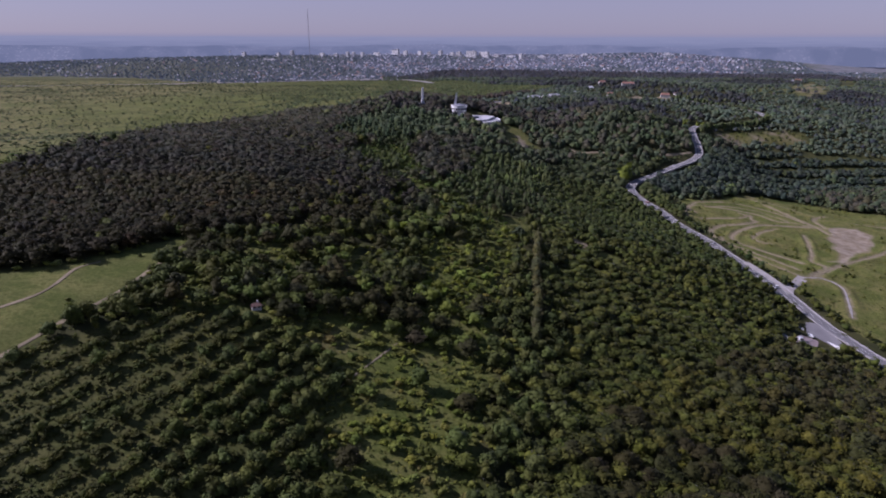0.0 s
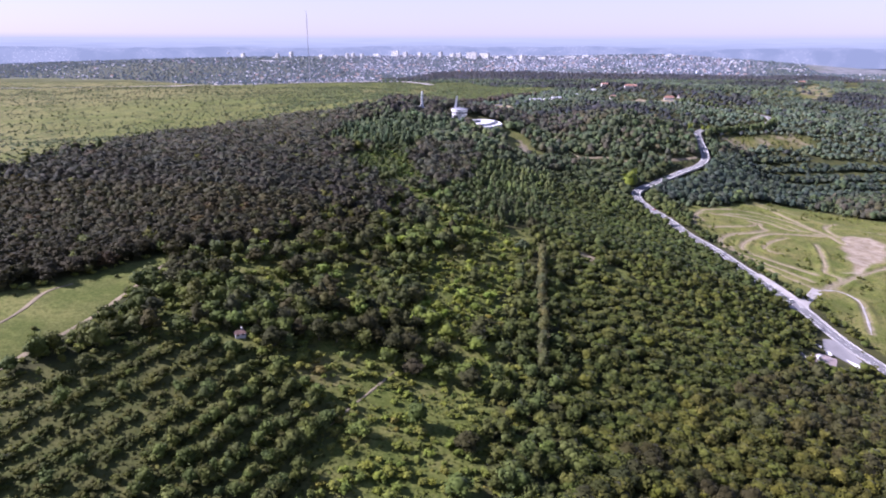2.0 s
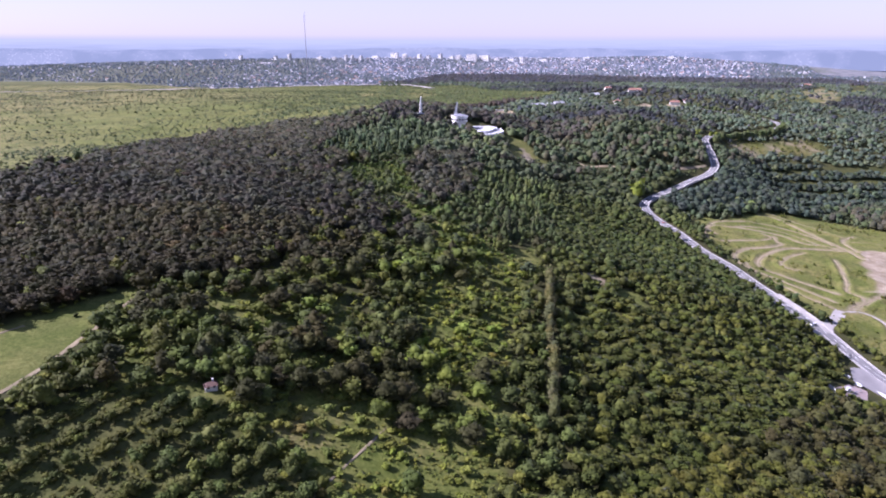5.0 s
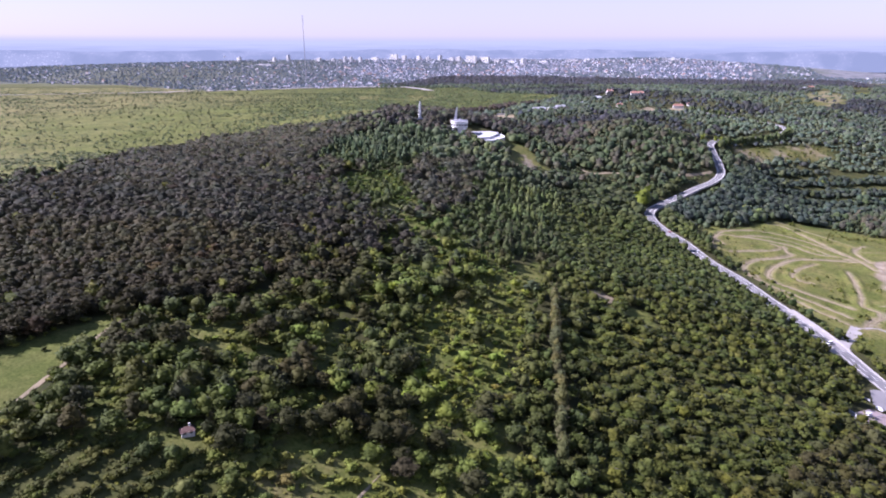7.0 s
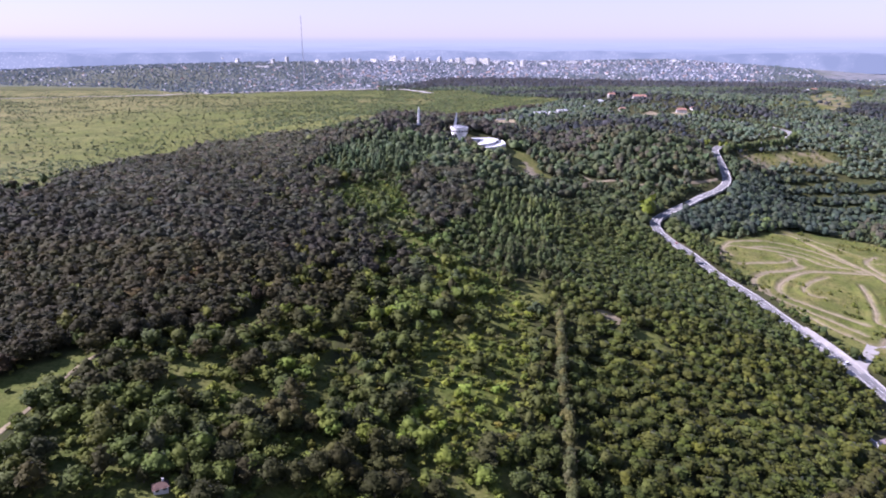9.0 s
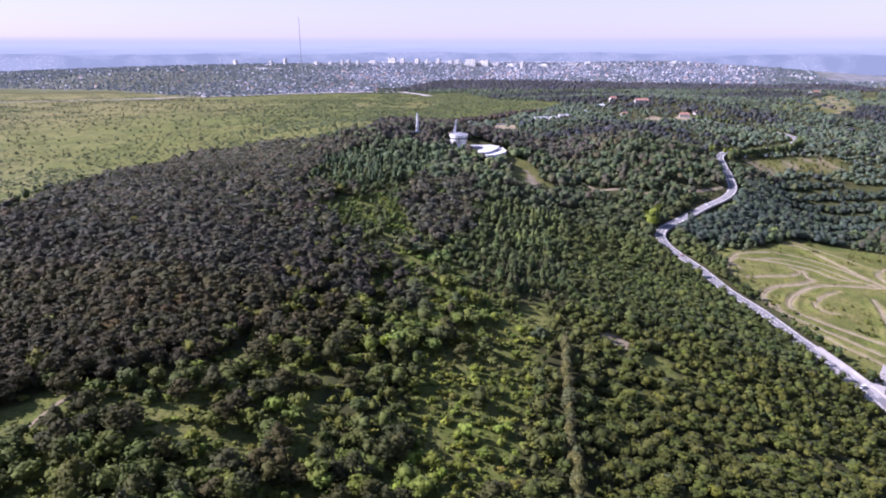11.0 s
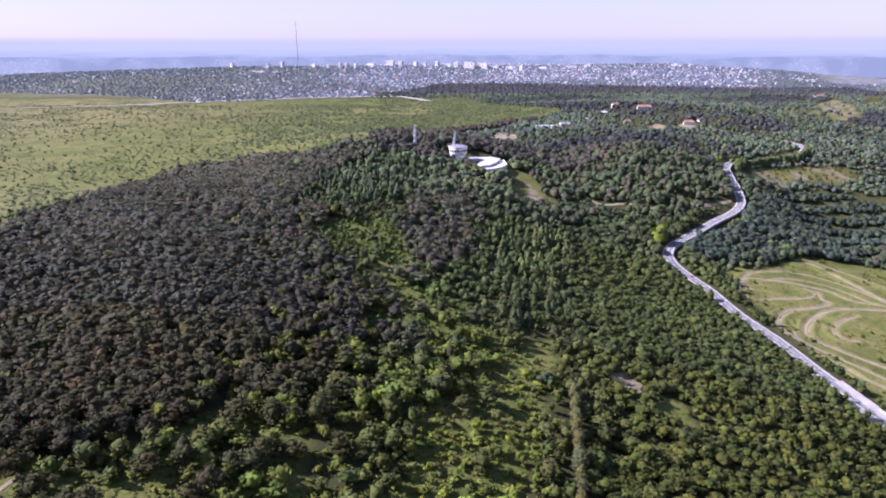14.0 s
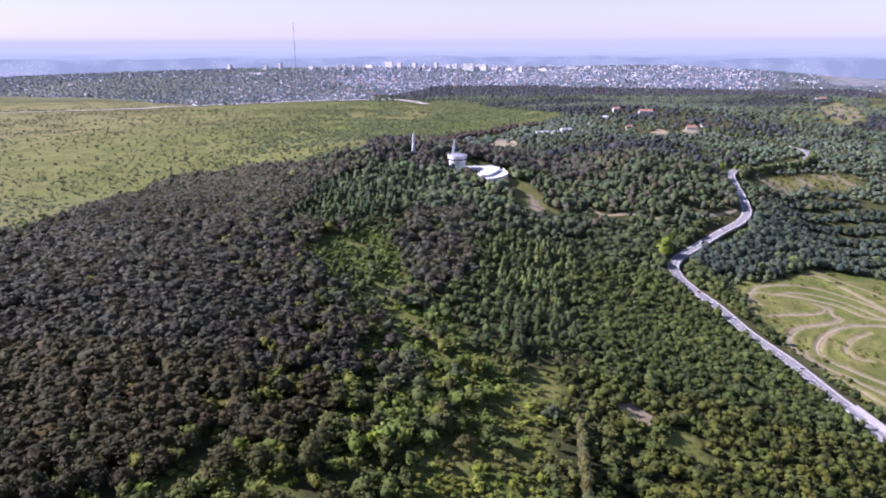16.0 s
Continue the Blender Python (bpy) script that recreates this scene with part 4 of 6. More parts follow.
                t[~bright_[m] & (RNG.uniform(0, 1, k) < 0.03)] *= (1.3, 1.25, 0.9)
                t[olive] *= (1.12, 1.0, 0.92)
                t[tower] *= RNG.uniform(0.75, 1.15, (tower.sum(), 1))
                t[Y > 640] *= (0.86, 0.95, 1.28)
                if which == "pines":
                    t *= (1.22, 1.10, 0.86)
                # distance haze painted into the leaf tint: paler and bluer past here
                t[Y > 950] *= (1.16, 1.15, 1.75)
                far_ = Y > 950
                h[far_] *= (1.08 + 0.28 * waves(X, Y, 7.0, 2.0) + 0.28 * waves(X, Y, 17.0, 1.0))[far_]
                wide[far_] *= RNG.uniform(0.9, 1.45, far_.sum())
                h[in_any(X, Y, LOW_GROWTH)] *= 0.42
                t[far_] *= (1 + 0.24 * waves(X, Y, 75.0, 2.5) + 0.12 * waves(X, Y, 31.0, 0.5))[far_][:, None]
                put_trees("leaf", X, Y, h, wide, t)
            elif name == "pine":
                h = (RNG.uniform(9.8, 12.2, k) if which == "pines" else RNG.uniform(8.0, 14.0, k)) + 0.8 * waves(X, Y, 14.0, 1.0)
                h[grove[m]] = RNG.uniform(10, 15, grove[m].sum())
                t = tints(k, 0.56, 0.71)
                t *= (1 + 0.10 * waves(X, Y, 36.0, 2.0))[:, None]
                # farther needles lightened and blued: aerial haze held in the tint
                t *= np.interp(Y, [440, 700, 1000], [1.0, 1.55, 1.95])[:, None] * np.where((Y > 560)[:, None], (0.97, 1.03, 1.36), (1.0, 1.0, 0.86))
                h *= np.interp(Y, [450, 650], [1.0, 1.12])
                rust = RNG.uniform(0, 1, k) < (0.04 if which == "pines" else 0.0)
                t[rust] *= (1.22, 1.0, 1.0)
                t[conifers[m]] *= (0.68, 0.92, 1.0)
                h[conifers[m] & (X > 560)] *= 0.72
                t[low[m] | mixed_[m]] *= (1.25, 1.32, 1.05)
                t[opened[m] | grove[m]] *= (1.16, 1.38, 0.98)
                t[belt[m]] *= (0.92, 0.88, 1.05)
                h[in_any(X, Y, LOW_GROWTH)] *= 0.42
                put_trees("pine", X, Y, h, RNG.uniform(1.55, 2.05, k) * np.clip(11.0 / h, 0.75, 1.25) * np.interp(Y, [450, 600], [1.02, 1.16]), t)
            elif name == "cone":
                dark = inside(X, Y, SPRUCES)
                put_trees("cone", X, Y, 4 + 13 * RNG.uniform(0, 1, k) ** 0.8, RNG.uniform(1.2, 2.1, k), tints(k, 0.78, 1.3) * np.where(dark[:, None], (0.58, 0.68, 0.95), (1.0, 1.0, 1.1)))
            else:
                put_trees("bush", X, Y, RNG.uniform(1.8, 4.0, k), RNG.uniform(1.0, 1.5, k), tints(k, 0.7, 1.3))


GREEN_WOOD = [(20, 165), (60, 300), (85, 420), (100, 560), (110, 690), (160, 985), (230, 1060), (330, 1080), (420, 1140), (470, 1160), (330, 980), (330, 760), (420, 440), (420, 165)]


def grow_shrubs():
    # hedge-like planted rows on the near slope, taller towards the foot
    d, q = np.array((0.54, 0.84)), np.array((0.84, -0.54))
    a, b = np.meshgrid(np.arange(-160, 260, 2.0), np.arange(-132, 133, 12.0))
    a, b = np.concatenate([a.ravel()] * 2), np.concatenate([b.ravel() - 1.3, b.ravel() + 1.3])
    a, b = a + RNG.uniform(-1.2, 1.2, a.size), b + RNG.uniform(-1.1, 1.1, a.size) + 1.6 * np.sin(a / 21)
    x, y = -130 + a * d[0] + b * q[0], 262 + a * d[1] + b * q[1]
    ok = inside(*ragged(x, y), ROWS) & (RNG.uniform(0, 1, len(x)) < 0.86 + 0.4 * waves(x, y, 9.0)) & free_ground(x, y, 0.5) & ~in_any(x, y, GRASSES)
    x, y, n = x[ok], y[ok], ok.sum()
    tall = RNG.uniform(0, 1, n) < np.clip(0.02 + (x + 132) / 130, 0.02, 0.5)
    k = tall.sum()
    put_trees("leaf", x[tall], y[tall], RNG.uniform(4.5, 9.5, k), RNG.uniform(1.05, 1.45, k), tints(k, 0.62, 0.95))
    k = n - k
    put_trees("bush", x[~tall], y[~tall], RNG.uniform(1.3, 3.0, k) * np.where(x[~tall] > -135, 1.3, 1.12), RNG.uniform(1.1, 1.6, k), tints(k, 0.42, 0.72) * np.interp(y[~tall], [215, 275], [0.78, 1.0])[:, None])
    # low growth on the strips between them
    x, y = lattice(-260, -45, 165, 335, 3.0)
    ok = inside(x, y, ROWS) & (RNG.uniform(0, 1, len(x)) < 0.85) & free_ground(x, y, 0.5)
    n = ok.sum()
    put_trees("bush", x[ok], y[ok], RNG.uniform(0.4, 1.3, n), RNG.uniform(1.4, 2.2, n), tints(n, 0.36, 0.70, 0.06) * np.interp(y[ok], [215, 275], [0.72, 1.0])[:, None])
    # undergrowth between the trees on the open slopes, and round the meadows
    x, y = lattice(-420, 420, 165, 900, 4.3)
    z = height(x, y)
    a, b = ragged(x, y)
    o = inside(a, b, OPEN) | inside(a, b, MIXED) | inside(a, b, CLEARING) | ((b < 640) & (a < 60) & ~inside(a, b, PINES) & ~inside(a, b, ROWS) & ~inside(a, b, MEADOW))
    lean = np.where(in_any(a, b, GRASSES[:1]), 0.3, np.where(in_any(a, b, GRASSES) | in_glade(a, b), 0.8, 1.0))
    ok = in_sight(x, y, z) & o & free_ground(x, y, 0) & (RNG.uniform(0, 1, len(x)) < (0.78 + 0.30 * waves(x, y, 6.0, 3)) * lean)
    x, y, n = x[ok], y[ok], ok.sum()
    t = tints(n, 0.8, 1.3)
    t[RNG.uniform(0, 1, n) < 0.05] *= (1.1, 0.92, 1.2)
    t[in_any(x, y, BRIGHT) | in_any(x, y, GRASSES)] *= (1.06, 1.1, 0.9)
    t[inside(x, y, CLEARING) | (y > 600)] *= (0.82, 1.02, 1.0)
    put_trees("bush", x, y, RNG.uniform(0.85, 1.55, n) ** 3 * 1.2, RNG.uniform(1.1, 1.8, n), t)
    # tussocks and seedlings in the glades
    x, y = lattice(-260, 90, 165, 640, 3.0)
    a, b = ragged(x, y)
    ok = in_sight(x, y, height(x, y)) & (inside(a, b, OPEN) | inside(a, b, MIXED) | inside(a, b, ROWS)) & (RNG.uniform(0, 1, len(x)) < 0.6 + 0.3 * waves(x, y, 8.0, 1)) & free_ground(x, y, 0)
    n = ok.sum()
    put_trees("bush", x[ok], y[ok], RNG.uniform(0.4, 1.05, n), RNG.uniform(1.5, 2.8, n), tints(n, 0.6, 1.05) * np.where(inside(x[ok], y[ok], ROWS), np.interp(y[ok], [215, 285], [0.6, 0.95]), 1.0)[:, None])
    # a few bushes in the meadow and the riding ground, thick along the road
    x, y = lattice(-420, 760, 200, 1060, 6.5)
    z = height(x, y)
    rd = from_line(x, y, ROAD)
    u = RNG.uniform(0, 1, len(x))
    ok = in_sight(x, y, z) & free_ground(x, y, 0.5) & ((inside(x, y, MEADOW) & (u < np.where(x > -186, 0.14, 0.03))) | (inside(x, y, FIELD) & (u < 0.035 + 0.6 * (rd < 26) + 0.25 * (waves(x, y, 31.0, 2) > 0.55))))
    x, y, n = x[ok], y[ok], ok.sum()
    put_trees("bush", x, y, RNG.uniform(1.5, 4.5, n), RNG.uniform(1.0, 1.4, n), tints(n, 0.55, 0.95))
    # thickets in the riding ground, and tussocks all over it
    q = np.repeat(np.array(THICKETS, float), 5, axis=0) + RNG.uniform(-6, 6, (5 * len(THICKETS), 2))
    q = q[free_ground(q[:, 0], q[:, 1], 0.5)]
    n = len(q)
    put_trees("bush", q[:, 0], q[:, 1], RNG.uniform(2.2, 5, n), RNG.uniform(1.1, 1.5, n), tints(n, 0.5, 0.8))
    x, y = lattice(345, 640, 560, 1030, 4.6)
    ok = inside(x, y, FIELD) & free_ground(x, y, 0.3) & (RNG.uniform(0, 1, len(x)) < 0.5 + 0.6 * waves(x, y, 12.0, 2))
    n = ok.sum()
    put_trees("bush", x[ok], y[ok], RNG.uniform(0.3, 0.9, n), RNG.uniform(1.8, 3.2, n), tints(n, 0.8, 1.4))
    # scrub on the plateau
    x, y = lattice(-1700, 350, 560, 2720, 8.2)
    z = height(x, y)
    u = RNG.uniform(0, 1, len(x))
    dens = 0.40 + 0.40 * waves(x, y, 90.0) + 0.60 * waves(x, y, 27.0, 1.0) + 0.55 * np.clip((x + 620) / 450, 0, 1) - 0.5 * inside(x, y, THIN)
    ok = in_sight(x, y, z) & inside(x, y, PLATEAU) & (u < dens) & free_ground(x, y, 2)
    x, y, n = x[ok], y[ok], ok.sum()
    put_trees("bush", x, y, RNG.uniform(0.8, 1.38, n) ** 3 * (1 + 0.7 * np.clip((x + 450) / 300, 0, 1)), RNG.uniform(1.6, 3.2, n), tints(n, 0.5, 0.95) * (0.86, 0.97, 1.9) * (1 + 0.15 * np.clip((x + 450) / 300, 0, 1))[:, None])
    # and larger dark bushes among it
    x, y = lattice(-1500, 300, 560, 2300, 21.0)
    ok = in_sight(x, y, height(x, y)) & inside(x, y, PLATEAU) & (RNG.uniform(0, 1, len(x)) < 0.56 + 0.5 * waves(x, y, 60.0, 1.0)) & free_ground(x, y, 2)
    x, y, n = x[ok], y[ok], ok.sum()
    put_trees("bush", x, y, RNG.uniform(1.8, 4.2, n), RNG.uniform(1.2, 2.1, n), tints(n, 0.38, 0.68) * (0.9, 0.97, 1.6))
    # tufts and seedlings on the riding ground's banks
    x, y = lattice(345, 760, 560, 1030, 3.4)
    ok = inside(x, y, FIELD) & free_ground(x, y, 0.2) & (waves(x, y, 7.0, 2.0) + 0.8 * waves(x, y, 17.0, 4.0) > 0.35) & (RNG.uniform(0, 1, len(x)) < 0.55)
    n = ok.sum()
    put_trees("bush", x[ok], y[ok], RNG.uniform(0.4, 1.3, n), RNG.uniform(1.5, 2.8, n), tints(n, 0.6, 1.1))
    # heath on the far slope
    x, y = lattice(500, 1200, 1000, 1500, 9.0)
    ok = inside(x, y, HEATH) & (RNG.uniform(0, 1, len(x)) < 0.5)
    put_trees("bush", x[ok], y[ok], RNG.uniform(2, 4.5, ok.sum()), RNG.uniform(1.2, 2, ok.sum()), tints(ok.sum(), 0.5, 0.85))


def grow_row():
    # a line of tall slim trees down the slope, and the pale trees at the bends of the road
    c = smooth_line(POPLARS, 5.2)
    n = len(c)
    x, y = c[:, 0] + RNG.uniform(-1.2, 1.2, n), c[:, 1] + RNG.uniform(-1, 1, n)
    put_trees("poplar", x, y, RNG.uniform(11, 18, n), RNG.uniform(1.1, 1.7, n), tints(n, 0.8, 1.2) * (1.22, 1.0, 1.7))
    # brownish belt of pines between the plateau and the memorial
    q = smooth_line(BELT, 5.0)
    q = np.concatenate([q + RNG.uniform(-14, 14, q.shape) for _ in range(3)])
    q = q[free_ground(q[:, 0], q[:, 1], 2)]
    n = len(q)
    put_trees("pine", q[:, 0], q[:, 1], RNG.uniform(8, 13, n), RNG.uniform(1.3, 1.7, n), tints(n, 0.9, 1.2) * (1.15, 1.0, 1.7))
    for line in ([(708, 1560), (668, 1582), (620, 1602), (560, 1624)], [(725, 1500), (738, 1515)]):
        q = smooth_line(line, 5.0)[:-1]
        n = len(q)
        put_trees("leaf", q[:, 0] + RNG.uniform(-3, 3, n), q[:, 1] + RNG.uniform(-4, 1, n), RNG.uniform(11, 17, n), RNG.uniform(0.9, 1.2, n), tints(n, 0.7, 1.0) * (0.85, 0.9, 1.6))
    # tall trees along the lower side of the road past the upper bend
    q = smooth_line([(524, 1352), (554, 1390), (606, 1419), (674, 1449), (722, 1482)], 4.5)
    n = len(q)
    put_trees("leaf", q[:, 0] + RNG.uniform(-2, 4, n), q[:, 1] + RNG.uniform(-5, 1, n), RNG.uniform(13, 20, n), RNG.uniform(0.8, 1.1, n), tints(n, 0.7, 1.0) * (0.8, 0.9, 1.4))
    # pines close round the hut
    x, y = np.array([-112.0, -97.0, -111, -97.5, -101.5]), np.array([344.0, 343.5, 352, 350, 353])
    put_trees("pine", x, y, RNG.uniform(6.5, 10, 5), np.full(5, 1.4), tints(5, 0.7, 0.9) * (1.1, 1.1, 0.95))
    # tall single pines that stand over the open slope
    q = np.array([(-108, 442), (-140, 403), (-112, 356), (-126, 344), (-42, 370), (-21, 389), (-73, 402), (-80, 482), (-26, 585), (-7, 588), (-46, 469), (8, 577), (-96, 366), (51, 628), (85, 636)], float)
    n = len(q)
    put_trees("pine", q[:, 0], q[:, 1], RNG.uniform(12, 17, n), RNG.uniform(0.95, 1.25, n), tints(n, 0.6, 0.8) * (1.0, 1.15, 0.9))
    # bright yellow-green trees in the glades
    q = np.array([(-13, 421), (10, 446), (31, 457), (-3, 410), (-18, 399), (-47, 527), (-125, 451)], float)
    q = np.concatenate([q, q + (4, 3)])
    n = len(q)
    put_trees("leaf", q[:, 0], q[:, 1], RNG.uniform(6, 9.5, n), RNG.uniform(1.1, 1.5, n), tints(n, 1.6, 2.1) * (0.95, 1.02, 0.6))
    x, y = np.array([281.0, 284, 288, 530, 545, 498]), np.array([1000.0, 1006, 1011, 1383, 1390, 1368])
    put_trees("leaf", x, y, np.array([23.0, 27.0, 22.0, 14, 14, 14]), np.full(6, 1.25), np.array([(1.2, 1.25, 0.6)] * 3 + [(1.2, 1.2, 0.8)] * 3))


def grow_far():
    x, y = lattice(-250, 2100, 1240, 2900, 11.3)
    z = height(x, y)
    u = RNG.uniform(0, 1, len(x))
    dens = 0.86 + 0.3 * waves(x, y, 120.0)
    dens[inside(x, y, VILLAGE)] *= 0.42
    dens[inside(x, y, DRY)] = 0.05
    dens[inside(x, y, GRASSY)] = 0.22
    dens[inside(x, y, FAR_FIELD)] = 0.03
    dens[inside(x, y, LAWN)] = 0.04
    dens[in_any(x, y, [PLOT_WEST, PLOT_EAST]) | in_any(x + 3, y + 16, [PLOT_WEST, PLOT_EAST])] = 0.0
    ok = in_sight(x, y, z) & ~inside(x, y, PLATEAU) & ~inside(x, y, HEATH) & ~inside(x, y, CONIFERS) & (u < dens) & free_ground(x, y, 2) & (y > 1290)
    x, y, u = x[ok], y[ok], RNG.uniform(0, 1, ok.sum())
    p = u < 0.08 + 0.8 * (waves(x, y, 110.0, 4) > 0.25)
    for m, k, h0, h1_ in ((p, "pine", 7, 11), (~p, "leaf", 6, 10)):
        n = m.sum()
        # blue pushed up in the tint to stand for haze over the distant woods
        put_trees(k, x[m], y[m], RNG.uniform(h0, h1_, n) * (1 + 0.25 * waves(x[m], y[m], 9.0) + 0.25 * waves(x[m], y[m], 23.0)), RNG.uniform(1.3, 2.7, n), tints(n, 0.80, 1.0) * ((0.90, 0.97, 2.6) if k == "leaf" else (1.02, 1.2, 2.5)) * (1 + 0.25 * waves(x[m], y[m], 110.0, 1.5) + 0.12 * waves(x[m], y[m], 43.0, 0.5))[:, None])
    # the wood between the plateau and the town, its needles blued with painted haze
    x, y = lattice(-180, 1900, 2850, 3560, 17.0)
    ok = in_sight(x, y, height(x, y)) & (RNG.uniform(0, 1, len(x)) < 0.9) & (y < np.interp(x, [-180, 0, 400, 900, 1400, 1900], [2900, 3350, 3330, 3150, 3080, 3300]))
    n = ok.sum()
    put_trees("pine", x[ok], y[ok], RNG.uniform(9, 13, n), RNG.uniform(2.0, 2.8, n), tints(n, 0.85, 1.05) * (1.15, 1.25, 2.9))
    # gardens and street trees of the town, haze painted into their blue-grey leaves
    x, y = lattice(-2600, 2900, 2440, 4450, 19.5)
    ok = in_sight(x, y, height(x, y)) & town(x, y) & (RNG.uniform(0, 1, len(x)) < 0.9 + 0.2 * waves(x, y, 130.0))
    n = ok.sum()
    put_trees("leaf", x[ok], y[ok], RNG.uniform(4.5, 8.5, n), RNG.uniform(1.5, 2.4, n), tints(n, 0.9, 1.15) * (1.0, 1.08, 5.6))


LAWN = [(80, 1345), (82, 1398), (113, 1500), (147, 1487), (148, 1436), (113, 1377)]
def grow_around():
    """Woods that go on beside and behind the way."""
    x, y = lattice(-1500, 1700, -420, 1330, 17.0)
    ok = ~in_sight(x, y, height(x, y)) & ~inside(x, y, PLATEAU) & ~inside(x, y, FIELD) & ~inside(x, y, MEADOW) & (RNG.uniform(0, 1, len(x)) < 0.93) & free_ground(x, y, 4)
    x, y = x[ok], y[ok]
    x2, y2 = lattice(-240, 240, -95, 172, 8.6)
    ok = ~in_sight(x2, y2, height(x2, y2)) & ~inside(x2, y2, MEADOW)
    far = (np.abs(x) > 240) | (y < -95) | (y > 172)
    x, y = np.concatenate([x[far], x2[ok]]), np.concatenate([y[far], y2[ok]])
    p = (x < -60) & (waves(x, y, 150.0) > -0.2)
    for m, k in ((p, "pine"), (~p, "leaf")):
        n = m.sum()
        put_trees(k, x[m], y[m], RNG.uniform(7, 13, n), RNG.uniform(1.3, 2.0, n), tints(n, 0.7, 1.1))


grow_woods()
grow_around()
grow_shrubs()
grow_row()
grow_far()

HERO = {"leaf": (170, "tree", "broadleaf tree with a dense rounded dark green crown"), "pine": (130, "pine tree", "dark brownish-green pine with an uneven crown"),
        "cone": (50, "conifer", "slim cone-shaped dark green conifer"), "bush": (110, "shrub", "low spreading green shrub in rough grass"),
        "poplar": (80, "poplar", "tall narrow brownish poplar in a line of poplars")}
STUFF_NAME = {"leaf": ("broadleaf_wood", "dense green broadleaf wood seen from above", "trees"), "pine": ("pine_wood", "dark brownish pine wood covering the ridge", "trees"),
              "cone": ("conifer_stand", "dark green stand of narrow conifers", "trees"), "bush": ("scrub", "scattered green scrub in rough grass", "shrubs"),
              "poplar": ("poplar_line", "line of poplars", "trees")}
TREE_NAME = {"leaf": "broadleaf_tree", "pine": "pine_tree", "cone": "conifer", "bush": "shrub", "poplar": "poplar"}


def trunk_mesh(kind, mat):
    p = Pile()
    top = {"leaf": 0.55, "pine": 0.8, "cone": 0.9, "bush": 0.35, "poplar": 0.8}[kind]
    r = {"leaf": 0.028, "pine": 0.026, "cone": 0.022, "bush": 0.04, "poplar": 0.02}[kind]
    prism(p, (0, 0, -0.12), (0, 0, top), r, r * 0.35, 7)
    for i in range(5):
        a, z = i * 2.4, top * (0.45 + 0.1 * i)
        prism(p, (0, 0, z), (0.2 * math.cos(a), 0.2 * math.sin(a), z + 0.14), r * 0.5, r * 0.15, 4)
    return mesh_of(kind + " trunk", *p.get(), mat)


def plant_all():
    for kind in KINDS:
        x, y, h, wide, t = (np.concatenate(c) for c in zip(*SPOT[kind]))
        t = np.clip(t, 0, 7)
        near = np.hypot(x * 0.9, y - 170) + 2000 * ~in_sight(x, y, height(x, y), 26)
        near = np.where((y < 172) & (np.abs(x) < 245) & (y > -95) & (near > 1900), 450, near)
        order = np.argsort(near)
        count, cat, label = HERO[kind]
        hero = order[:min(count, len(x))]
        crowns = []
        for tv, tf, ts in TEMPLATES[kind, 0]:
            for shade in t[RNG.choice(hero, 3)]:
                tt = shade * ts[:, None]
                crowns.append(mesh_of(kind + " crown", tv, tf, TREE_MAT[kind], True, tint=tt))
        tm = trunk_mesh(kind, M_BARK)
        zz = height(x[hero], y[hero])
        for j, i in enumerate(hero):
            ob = new(TREE_NAME[kind])
            ob.matrix_world = Matrix.Translation((x[i], y[i], zz[j])) @ Matrix.Rotation(float(RNG.uniform(0, 6.28)), 4, "Z") @ Matrix.Diagonal((h[i] * wide[i], h[i] * wide[i], h[i], 1))
            tagged(ob, label, cat, cat + "s of the near slope")
            for nm, me in (("trunk", tm), ("crown", crowns[int(RNG.integers(0, len(crowns)))])):
                c = new(nm, me)
                c.parent = ob
        rest = order[len(hero):]
        if not len(rest):
            continue
        reach = (330, 480, 860) if kind == "pine" else (430, 600, 900) if kind in ("cone", "poplar") else (250, 390, 700) if kind == "bush" else (265, 415, 760)
        lv = 1 + np.digitize(near[rest], reach)
        if kind == "bush":
            lv = np.where(h[rest] < 1.2, 4, np.where(h[rest] < 2.0, np.maximum(lv, 3), lv))
        V, F, T, n = [], [], [], 0
        for level in range(1, LEVELS):
            m = rest[lv == level]
            if len(m):
                v, f, c = planted(kind, level, x[m], y[m], h[m], wide[m], t[m])
                V.append(v), F.append(f + n), T.append(c)
                n += len(v)
        nm, label, cat = STUFF_NAME[kind]
        tagged(new(nm, mesh_of(nm, np.vstack(V), np.vstack(F), TREE_MAT[kind], True, tint=np.vstack(T))), label, cat, kind="stuff")


plant_all()


